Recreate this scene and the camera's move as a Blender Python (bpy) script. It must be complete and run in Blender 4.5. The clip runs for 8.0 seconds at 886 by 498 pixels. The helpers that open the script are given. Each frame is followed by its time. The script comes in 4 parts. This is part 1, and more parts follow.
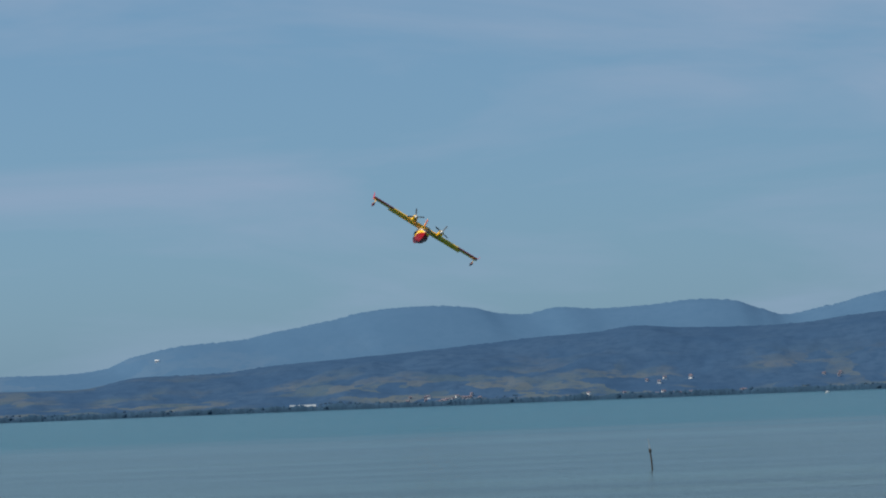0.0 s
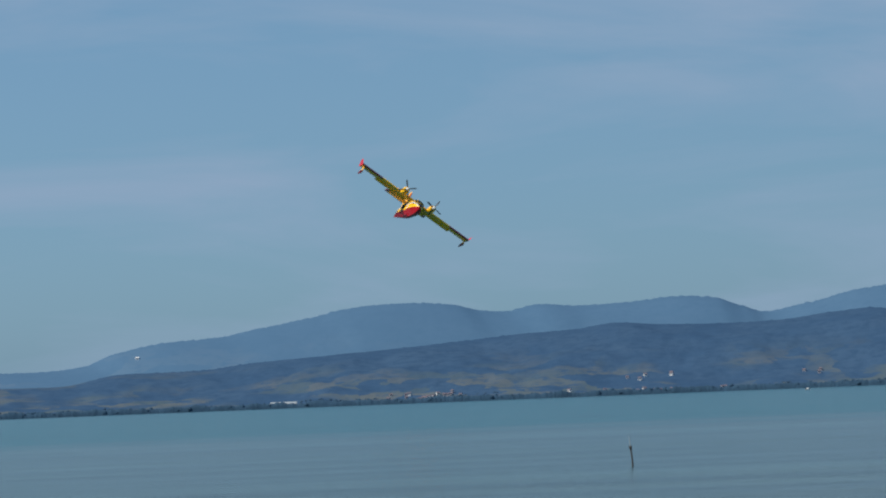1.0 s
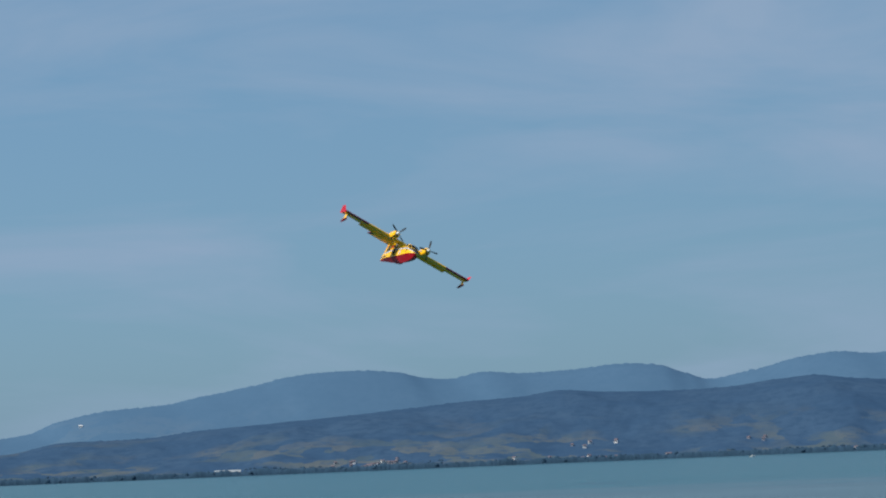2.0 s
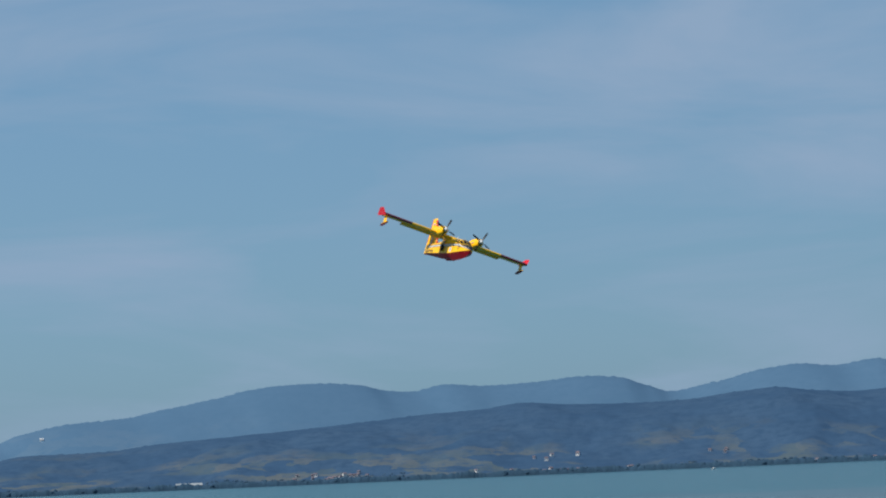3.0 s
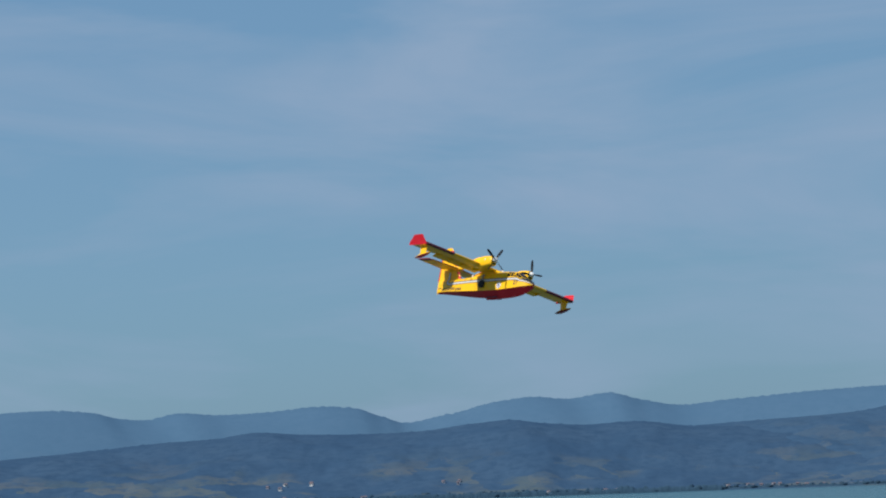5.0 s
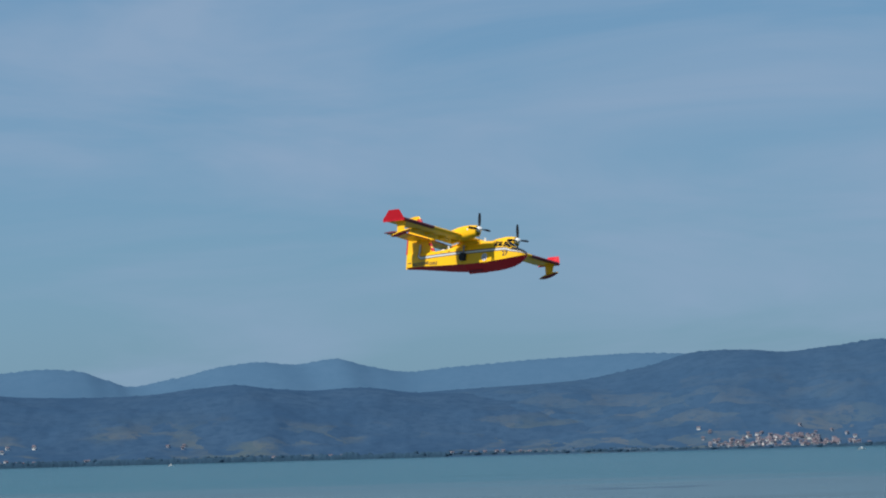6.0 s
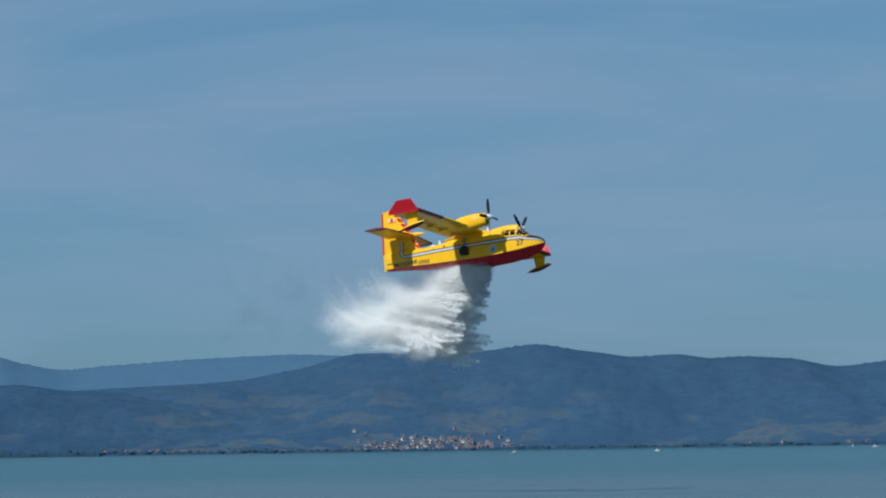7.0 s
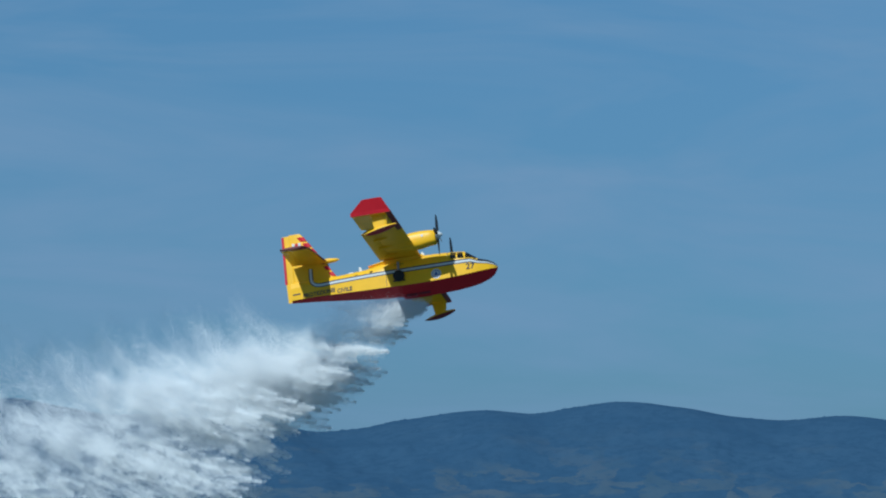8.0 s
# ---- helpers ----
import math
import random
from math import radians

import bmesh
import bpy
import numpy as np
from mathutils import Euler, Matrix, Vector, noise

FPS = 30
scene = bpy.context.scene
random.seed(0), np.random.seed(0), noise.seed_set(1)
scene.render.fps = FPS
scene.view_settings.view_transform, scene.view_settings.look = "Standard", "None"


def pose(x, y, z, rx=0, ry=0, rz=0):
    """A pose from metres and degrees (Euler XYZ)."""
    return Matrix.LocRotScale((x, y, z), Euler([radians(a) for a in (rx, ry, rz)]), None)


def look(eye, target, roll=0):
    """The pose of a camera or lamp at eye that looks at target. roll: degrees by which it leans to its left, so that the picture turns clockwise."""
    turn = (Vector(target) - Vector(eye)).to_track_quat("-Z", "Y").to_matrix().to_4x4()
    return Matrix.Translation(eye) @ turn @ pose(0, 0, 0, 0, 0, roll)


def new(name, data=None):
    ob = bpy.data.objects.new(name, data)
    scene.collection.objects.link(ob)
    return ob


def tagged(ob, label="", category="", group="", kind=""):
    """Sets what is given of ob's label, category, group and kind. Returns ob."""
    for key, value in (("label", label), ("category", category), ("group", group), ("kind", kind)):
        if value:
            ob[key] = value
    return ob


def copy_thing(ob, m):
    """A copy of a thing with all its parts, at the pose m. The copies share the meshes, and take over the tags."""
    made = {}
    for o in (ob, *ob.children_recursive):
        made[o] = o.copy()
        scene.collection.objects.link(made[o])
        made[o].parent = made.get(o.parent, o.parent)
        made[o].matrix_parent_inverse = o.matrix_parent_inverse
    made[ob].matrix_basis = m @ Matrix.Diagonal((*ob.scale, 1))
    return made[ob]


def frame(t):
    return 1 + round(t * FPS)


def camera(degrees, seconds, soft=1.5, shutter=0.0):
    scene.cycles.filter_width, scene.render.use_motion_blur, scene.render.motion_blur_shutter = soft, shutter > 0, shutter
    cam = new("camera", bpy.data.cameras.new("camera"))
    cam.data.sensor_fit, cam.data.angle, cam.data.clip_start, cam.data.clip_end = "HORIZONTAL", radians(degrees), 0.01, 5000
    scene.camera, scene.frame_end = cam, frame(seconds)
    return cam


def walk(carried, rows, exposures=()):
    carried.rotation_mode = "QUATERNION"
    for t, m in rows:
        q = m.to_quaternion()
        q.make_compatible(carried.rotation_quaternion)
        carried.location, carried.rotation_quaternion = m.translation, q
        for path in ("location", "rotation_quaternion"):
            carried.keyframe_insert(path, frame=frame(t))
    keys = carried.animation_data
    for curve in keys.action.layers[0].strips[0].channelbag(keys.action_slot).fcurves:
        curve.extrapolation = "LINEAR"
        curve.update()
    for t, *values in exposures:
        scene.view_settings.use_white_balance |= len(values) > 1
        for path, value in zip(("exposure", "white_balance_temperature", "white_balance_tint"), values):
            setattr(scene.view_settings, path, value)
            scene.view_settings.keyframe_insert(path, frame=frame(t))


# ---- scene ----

# One spectator on the lake shore pans with a water bomber. z = 0 is the lake; the eye stands 5 m over it.
EYE = (0.0, 0.0, 5.0)
cam = camera(18.94, 8.0, soft=2.1)


def aim(yaw, pitch, roll):
    return pose(*EYE, 90 + pitch, 0, yaw) @ pose(0, 0, 0, 0, 0, roll)


CAMERA_ROWS = [
    (0.0, 0.004, 3.300, -2.242), (0.5, -0.197, 3.408, -1.985), (1.0, -0.411, 3.220, -2.268),
    (1.5, -1.098, 4.245, -2.198), (3.0, -2.503, 4.868, -2.461), (3.5, -3.109, 5.345, -1.520),
    (4.0, -4.657, 5.747, -2.186), (5.3, -9.546, 5.056, -1.657), (5.5, -10.638, 4.861, -1.556),
    (6.0, -14.050, 4.398, -1.514), (6.5, -17.075, 3.874, -1.343), (7.0, -21.403, 4.273, -0.858),
    (7.3, -24.514, 4.704, -0.199), (7.5, -26.855, 4.788, 0.211), (7.7, -29.074, 5.411, 0.778),
    (8.0, -32.492, 5.591, 0.982),
]
walk(cam, [(t, aim(*a)) for t, *a in CAMERA_ROWS],
     exposures=[(0.0, 0.01, 6500, 10), (3.0, 0.06, 6500, 10), (3.5, 0.05, 6480, 10), (4.0, 0.12, 6500, 10), (5.5, 0.0, 6380, 10), (6.5, 0.02, 6180, 6),
                (7.0, -0.20, 5950, 4), (7.5, -0.32, 5640, 1), (8.0, -0.37, 5250, -2)])

# ---------------------------------------------------------------- world and sun
SUN_ELEVATION = radians(49)
SUN_WAY = Vector((-0.940 * math.cos(SUN_ELEVATION), -0.342 * math.cos(SUN_ELEVATION), math.sin(SUN_ELEVATION)))
world = bpy.data.worlds.new("sky")
scene.world = world
world.use_nodes = True
wt = world.node_tree
wt.nodes.clear()
w_out = wt.nodes.new("ShaderNodeOutputWorld")
w_bg = wt.nodes.new("ShaderNodeBackground")
w_sky = wt.nodes.new("ShaderNodeTexSky")
w_sky.sky_type = 'NISHITA'
w_sky.sun_disc = False
w_sky.sun_elevation = SUN_ELEVATION
w_sky.sun_rotation = -math.atan2(SUN_WAY.x, SUN_WAY.y)
w_sky.air_density = 1.0
w_sky.dust_density = 1.2
w_sky.ozone_density = 2.0
w_bg.inputs["Strength"].default_value = 0.1
# thin veils of high cloud over the whole sky
w_co = wt.nodes.new("ShaderNodeTexCoord")
w_map = wt.nodes.new("ShaderNodeMapping")
w_map.inputs["Scale"].default_value = (2.2, 2.2, 11.0)
w_map.inputs["Rotation"].default_value = (0.10, 0.06, 0.3)
w_noise = wt.nodes.new("ShaderNodeTexNoise")
w_noise.inputs["Scale"].default_value = 2.2
w_noise.inputs["Detail"].default_value = 5.0
w_noise.inputs["Roughness"].default_value = 0.55
w_noise.inputs["Distortion"].default_value = 0.6
w_ramp = wt.nodes.new("ShaderNodeMapRange")
w_ramp.inputs["From Min"].default_value = 0.42
w_ramp.inputs["From Max"].default_value = 0.72
w_ramp.inputs["To Max"].default_value = 0.85
w_tint = wt.nodes.new("ShaderNodeMix")
w_tint.data_type, w_tint.blend_type = 'RGBA', 'MULTIPLY'
w_tint.inputs[0].default_value = 1.0
w_tint.inputs[7].default_value = (0.61, 0.84, 1.0, 1)
w_mix = wt.nodes.new("ShaderNodeMix")
w_mix.data_type = 'RGBA'
w_mix.inputs[7].default_value = (2.7, 3.75, 5.2, 1)
# an even summer haze lies under the veils
w_haze = wt.nodes.new("ShaderNodeMix")
w_haze.data_type = 'RGBA'
w_up = wt.nodes.new("ShaderNodeSeparateXYZ")
w_thin = wt.nodes.new("ShaderNodeMapRange")
w_thin.inputs["From Min"].default_value, w_thin.inputs["From Max"].default_value = 0.12, 0.6
w_thin.inputs["To Min"].default_value, w_thin.inputs["To Max"].default_value = 0.62, 0.05
wt.links.new(w_up.outputs["Z"], w_thin.inputs["Value"])
wt.links.new(w_thin.outputs["Result"], w_haze.inputs[0])
w_haze.inputs[7].default_value = (1.78, 3.18, 4.70, 1)
wt.links.new(w_tint.outputs[2], w_haze.inputs[6])
wt.links.new(w_co.outputs["Generated"], w_map.inputs["Vector"])
wt.links.new(w_co.outputs["Generated"], w_up.inputs["Vector"])
wt.links.new(w_map.outputs["Vector"], w_noise.inputs["Vector"])
wt.links.new(w_noise.outputs["Fac"], w_ramp.inputs["Value"])
wt.links.new(w_sky.outputs["Color"], w_tint.inputs[6])
wt.links.new(w_ramp.outputs["Result"], w_mix.inputs[0])
wt.links.new(w_haze.outputs[2], w_mix.inputs[6])
wt.links.new(w_mix.outputs[2], w_bg.inputs["Color"])
wt.links.new(w_bg.outputs["Background"], w_out.inputs["Surface"])

sun = new("sun", bpy.data.lights.new("sun", 'SUN'))
sun.data.energy = 4.8
sun.data.angle = radians(0.55)
sun.data.color = (1.0, 0.95, 0.87)
sun.matrix_world = look(SUN_WAY * 900, (0, 0, 0))


# ---------------------------------------------------------------- materials
def material(name, colour, rough=0.5, metal=0.0, vary=0.12, scale=1.5, spec=0.5, bump=0.0, fine=14.0, coat=0.0):
    """A surface whose colour varies at two scales: broad wear and fine grain."""
    m = bpy.data.materials.new(name)
    m.use_nodes = True
    nt = m.node_tree
    b = nt.nodes["Principled BSDF"]
    b.inputs["Roughness"].default_value = rough
    b.inputs["Metallic"].default_value = metal
    b.inputs["Specular IOR Level"].default_value = spec
    b.inputs["Coat Weight"].default_value = coat
    co = nt.nodes.new("ShaderNodeTexCoord")
    broad = nt.nodes.new("ShaderNodeTexNoise")
    broad.inputs["Scale"].default_value = scale
    broad.inputs["Detail"].default_value = 4
    grain = nt.nodes.new("ShaderNodeTexNoise")
    grain.inputs["Scale"].default_value = scale * fine
    grain.inputs["Detail"].default_value = 3
    both = nt.nodes.new("ShaderNodeMath")
    both.operation = 'MULTIPLY_ADD'
    both.inputs[1].default_value = 0.4
    mix = nt.nodes.new("ShaderNodeMix")
    mix.data_type = 'RGBA'
    mix.inputs[6].default_value = (*[c * (1 - vary) for c in colour], 1)
    mix.inputs[7].default_value = (*[min(1, c * (1 + vary)) for c in colour], 1)
    nt.links.new(co.outputs["Object"], broad.inputs["Vector"])
    nt.links.new(co.outputs["Object"], grain.inputs["Vector"])
    nt.links.new(grain.outputs["Fac"], both.inputs[0])
    nt.links.new(broad.outputs["Fac"], both.inputs[2])
    sub = nt.nodes.new("ShaderNodeMapRange")
    sub.inputs["From Min"].default_value, sub.inputs["From Max"].default_value = 0.4, 1.0
    nt.links.new(both.outputs[0], sub.inputs["Value"])
    nt.links.new(sub.outputs["Result"], mix.inputs[0])
    nt.links.new(mix.outputs[2], b.inputs["Base Color"])
    if bump:
        bp = nt.nodes.new("ShaderNodeBump")
        bp.inputs["Strength"].default_value = bump
        bp.inputs["Distance"].default_value = 0.02
        nt.links.new(grain.outputs["Fac"], bp.inputs["Height"])
        nt.links.new(bp.outputs["Normal"], b.inputs["Normal"])
    return m


YELLOW = material("yellow_paint", (0.92, 0.50, 0.006), 0.40, vary=0.07, scale=0.8, spec=0.3)
RED = material("red_paint", (0.54, 0.010, 0.022), 0.42, vary=0.10, scale=0.8, spec=0.3)
DARK_RED = material("dull_red_paint", (0.16, 0.012, 0.02), 0.5, vary=0.12)
WHITE = material("white_paint", (0.66, 0.66, 0.64), 0.4, vary=0.05)
NAVY = material("navy_paint", (0.02, 0.025, 0.05), 0.45, vary=0.1)
BLACK = material("matt_black_paint", (0.018, 0.018, 0.02), 0.6, vary=0.15)
RUBBER = material("tyre_rubber", (0.02, 0.02, 0.022), 0.8, vary=0.2)
GREY = material("grey_paint", (0.30, 0.31, 0.33), 0.5, vary=0.1)
GLASS = material("cockpit_glass", (0.012, 0.014, 0.016), 0.06, vary=0.05, spec=0.10, coat=0.0)
BLUE = material("badge_blue", (0.03, 0.08, 0.30), 0.45)


def drops_material(name, colour):
    """Loose drops of broken water: white, or given a dark colour to look shaded."""
    m = bpy.data.materials.new(name)
    m.use_nodes = True
    nt = m.node_tree
    nt.nodes.remove(nt.nodes["Principled BSDF"])
    back, on, mix = nt.nodes.new("ShaderNodeBsdfDiffuse"), nt.nodes.new("ShaderNodeBsdfTranslucent"), nt.nodes.new("ShaderNodeMixShader")
    info, hue = nt.nodes.new("ShaderNodeNewGeometry"), nt.nodes.new("ShaderNodeMix")
    hue.data_type = 'RGBA'
    hue.inputs[6].default_value = (*[c * 0.94 for c in colour], 1)
    hue.inputs[7].default_value = (*colour, 1)
    nt.links.new(info.outputs["Random Per Island"], hue.inputs[0])
    for b in (back, on):
        nt.links.new(hue.outputs[2], b.inputs["Color"])
    mix.inputs[0].default_value = 0.15
    nt.links.new(back.outputs[0], mix.inputs[1])
    nt.links.new(on.outputs[0], mix.inputs[2])
    nt.links.new(mix.outputs[0], nt.nodes["Material Output"].inputs["Surface"])
    return m


SPRAY = drops_material("falling_water_spray", (0.99, 0.99, 0.99))
# same drops as the spray, with shade put into a dark blue-grey
MIST = drops_material("shade_tinted_mist", (0.20, 0.27, 0.32))
STUCCO = material("pale_stucco", (0.31, 0.31, 0.34), 0.9, vary=0.15, scale=0.3)
# terracotta dulled to pinkish grey, haze included in the colour
ROOF = material("haze_greyed_terracotta", (0.140, 0.112, 0.128), 0.9, vary=0.25, scale=0.4)
WHITEWALL = material("white_render", (0.72, 0.70, 0.66), 0.9, vary=0.08, scale=0.3)
# tree greens shifted to dark blue, with the haze over the lake painted in
TREES = material("haze_tinted_tree_crowns", (0.028, 0.060, 0.096), 0.95, vary=0.25, scale=0.03, spec=0.05)
BUSH = material("haze_tinted_hillside_trees", (0.036, 0.070, 0.108), 0.95, vary=0.2, scale=0.05, spec=0.05)
POST = material("weathered_dark_wood", (0.05, 0.045, 0.04), 0.85, vary=0.4, scale=3, bump=0.4)
PALE = material("pale_fibre", (0.30, 0.33, 0.34), 0.6, vary=0.1)
SHORE = material("shore_grass", (0.10, 0.12, 0.05), 0.95, vary=0.4, scale=0.6, bump=0.5)


def terrain_material(name, forest, forest_b, field, field_b, fields=0.0, top=60.0, cell=0.020, deep=0.92):
    """Wooded slopes with the haze mixed into every colour; fields and clearings low down."""
    m = bpy.data.materials.new(name)
    m.use_nodes = True
    nt = m.node_tree
    b = nt.nodes["Principled BSDF"]
    b.inputs["Roughness"].default_value = 1.0
    b.inputs["Specular IOR Level"].default_value = 0.0
    co = nt.nodes.new("ShaderNodeTexCoord")

    def noise_at(scale, detail=5, rough=0.6):
        nd = nt.nodes.new("ShaderNodeTexNoise")
        nd.inputs["Scale"].default_value = scale
        nd.inputs["Detail"].default_value = detail
        nd.inputs["Roughness"].default_value = rough
        nt.links.new(co.outputs["Object"], nd.inputs["Vector"])
        return nd

    def ranged(socket, lo, hi, a=0.0, z=1.0):
        nd = nt.nodes.new("ShaderNodeMapRange")
        nd.interpolation_type = 'SMOOTHSTEP'
        nd.inputs["From Min"].default_value, nd.inputs["From Max"].default_value = lo, hi
        nd.inputs["To Min"].default_value, nd.inputs["To Max"].default_value = a, z
        nt.links.new(socket, nd.inputs["Value"])
        return nd.outputs["Result"]

    def mixed(fac, a, z):
        nd = nt.nodes.new("ShaderNodeMix")
        nd.data_type = 'RGBA'
        nt.links.new(fac, nd.inputs[0])
        for k, v in ((6, a), (7, z)):
            if isinstance(v, tuple):
                nd.inputs[k].default_value = (*v, 1)
            else:
                nt.links.new(v, nd.inputs[k])
        return nd.outputs[2]

    def times(a, z):
        nd = nt.nodes.new("ShaderNodeMath")
        nd.operation = 'MULTIPLY'
        nt.links.new(a, nd.inputs[0])
        nt.links.new(z, nd.inputs[1])
        return nd.outputs[0]

    broad = mixed(ranged(noise_at(0.008, 9, 0.70).outputs["Fac"], 0.34, 0.66), forest, forest_b)
    shade = tuple(deep * c for c in forest)
    wood = mixed(ranged(noise_at(0.055, 6, 0.72).outputs["Fac"], 0.42, 0.66), broad, shade)
    if fields:
        cells = nt.nodes.new("ShaderNodeTexVoronoi")
        cells.inputs["Scale"].default_value = cell
        warp = nt.nodes.new("ShaderNodeVectorMath")
        warp.operation = 'MULTIPLY_ADD'
        warp.inputs[1].default_value = (70, 70, 70)
        nt.links.new(noise_at(0.012, 4).outputs["Color"], warp.inputs[0])
        nt.links.new(co.outputs["Object"], warp.inputs[2])
        nt.links.new(warp.outputs["Vector"], cells.inputs["Vector"])
        sep = nt.nodes.new("ShaderNodeSeparateColor")
        nt.links.new(cells.outputs["Color"], sep.inputs["Color"])
        xyz = nt.nodes.new("ShaderNodeSeparateXYZ")
        nt.links.new(co.outputs["Object"], xyz.inputs["Vector"])
        low = ranged(xyz.outputs["Z"], 4.0, top, 1.0, 0.0)
        where = times(times(ranged(sep.outputs["Red"], 0.60 - 0.25 * fields, 0.72 - 0.25 * fields),
                            ranged(noise_at(0.0042, 3).outputs["Fac"], 0.44, 0.56)), low)
        where = times(where, ranged(noise_at(0.045, 6, 0.75).outputs["Fac"], 0.34, 0.52))
        soil = mixed(sep.outputs["Green"], field, field_b)
        wood = mixed(where, wood, soil)
    nt.links.new(wood, b.inputs["Base Color"])
    return m


# woods and fields here are blued in their base colour to show haze
NEAR_LAND = terrain_material("haze_tinted_shore_hills", (0.034, 0.072, 0.130), (0.044, 0.084, 0.141), (0.100, 0.115, 0.122), (0.062, 0.094, 0.114), 1.2, 84.0, 0.021, 0.92)
MASSIF_LAND = terrain_material("haze_tinted_wooded_massif", (0.037, 0.078, 0.138), (0.045, 0.088, 0.148), (0.080, 0.106, 0.136), (0.056, 0.094, 0.136), 0.7, 150.0, 0.022, 0.93)
# far ridge: more haze in the colours, so paler and bluer
FAR_LAND = terrain_material("haze_tinted_far_hills", (0.063, 0.126, 0.201), (0.069, 0.133, 0.209), (0.096, 0.150, 0.212), (0.082, 0.143, 0.207), 0.5, 150.0, 0.018, 0.985)


def lake_material():
    m = bpy.data.materials.new("lake_water")
    m.use_nodes = True
    nt = m.node_tree
    b = nt.nodes["Principled BSDF"]
    b.inputs["Roughness"].default_value = 0.2
    b.inputs["IOR"].default_value = 1.33
    b.inputs["Specular IOR Level"].default_value = 0.5
    co = nt.nodes.new("ShaderNodeTexCoord")
    xyz = nt.nodes.new("ShaderNodeSeparateXYZ")
    nt.links.new(co.outputs["Object"], xyz.inputs["Vector"])
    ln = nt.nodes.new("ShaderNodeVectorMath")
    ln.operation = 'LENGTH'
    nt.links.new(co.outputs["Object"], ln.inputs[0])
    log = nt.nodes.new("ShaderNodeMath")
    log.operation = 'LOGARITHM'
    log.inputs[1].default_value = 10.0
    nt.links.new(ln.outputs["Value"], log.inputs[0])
    # wind lanes: long bands lying across the lake
    lane_map = nt.nodes.new("ShaderNodeMapping")
    lane_map.inputs["Scale"].default_value = (0.0025, 0.03, 1)
    lane_map.inputs["Rotation"].default_value = (0, 0, radians(14))
    lane = nt.nodes.new("ShaderNodeTexNoise")
    lane.inputs["Scale"].default_value = 1.0
    lane.inputs["Detail"].default_value = 6
    lane.inputs["Roughness"].default_value = 0.65
    nt.links.new(co.outputs["Object"], lane_map.inputs["Vector"])
    nt.links.new(lane_map.outputs["Vector"], lane.inputs["Vector"])
    wob = nt.nodes.new("ShaderNodeMath")
    wob.operation = 'MULTIPLY_ADD'
    wob.inputs[1].default_value = 0.34
    nt.links.new(lane.outputs["Fac"], wob.inputs[0])
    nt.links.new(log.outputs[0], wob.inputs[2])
    # sky sheen and shallow bed put into the grey near the eye; teal beyond
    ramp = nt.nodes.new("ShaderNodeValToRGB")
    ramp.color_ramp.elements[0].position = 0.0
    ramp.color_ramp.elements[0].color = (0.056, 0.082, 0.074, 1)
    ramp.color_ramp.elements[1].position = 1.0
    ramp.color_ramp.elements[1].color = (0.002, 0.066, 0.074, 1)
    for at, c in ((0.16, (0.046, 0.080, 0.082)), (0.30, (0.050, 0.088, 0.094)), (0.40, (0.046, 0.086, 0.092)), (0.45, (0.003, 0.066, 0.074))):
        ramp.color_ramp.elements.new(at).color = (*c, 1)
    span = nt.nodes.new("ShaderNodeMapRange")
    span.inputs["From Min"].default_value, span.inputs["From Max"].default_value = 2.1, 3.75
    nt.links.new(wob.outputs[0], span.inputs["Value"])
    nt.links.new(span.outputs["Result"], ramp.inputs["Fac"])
    # fine wind streaks, drawn as lighter and darker base colour
    fine_map = nt.nodes.new("ShaderNodeMapping")
    fine_map.inputs["Scale"].default_value = (0.006, 0.085, 1)
    fine_map.inputs["Rotation"].default_value = (0, 0, radians(16))
    streak = nt.nodes.new("ShaderNodeTexNoise")
    streak.inputs["Scale"].default_value = 1.0
    streak.inputs["Detail"].default_value = 7
    streak.inputs["Roughness"].default_value = 0.78
    tone = nt.nodes.new("ShaderNodeMapRange")
    tone.inputs["From Min"].default_value, tone.inputs["From Max"].default_value = 0.3, 0.7
    tone.inputs["To Min"].default_value, tone.inputs["To Max"].default_value = 0.48, 1.52
    scaled = nt.nodes.new("ShaderNodeVectorMath")
    scaled.operation = 'SCALE'
    nt.links.new(co.outputs["Object"], fine_map.inputs["Vector"])
    nt.links.new(fine_map.outputs["Vector"], streak.inputs["Vector"])
    nt.links.new(streak.outputs["Fac"], tone.inputs["Value"])
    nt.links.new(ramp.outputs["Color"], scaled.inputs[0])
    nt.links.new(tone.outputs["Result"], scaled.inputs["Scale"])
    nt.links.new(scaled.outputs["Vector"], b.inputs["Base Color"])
    # rippled lanes mirror less sky than the smooth ones
    gloss = nt.nodes.new("ShaderNodeMapRange")
    gloss.inputs["From Min"].default_value, gloss.inputs["From Max"].default_value = 0.34, 0.66
    gloss.inputs["To Min"].default_value, gloss.inputs["To Max"].default_value = 0.22, 0.74
    nt.links.new(lane.outputs["Fac"], gloss.inputs["Value"])
    nt.links.new(gloss.outputs["Result"], b.inputs["Specular IOR Level"])
    wave_map = nt.nodes.new("ShaderNodeMapping")
    wave_map.inputs["Scale"].default_value = (0.25, 0.8, 1)
    wave_map.inputs["Rotation"].default_value = (0, 0, radians(10))
    wave = nt.nodes.new("ShaderNodeTexNoise")
    wave.inputs["Scale"].default_value = 0.8
    wave.inputs["Detail"].default_value = 6
    nt.links.new(co.outputs["Object"], wave_map.inputs["Vector"])
    nt.links.new(wave_map.outputs["Vector"], wave.inputs["Vector"])
    bp = nt.nodes.new("ShaderNodeBump")
    bp.inputs["Strength"].default_value = 0.9
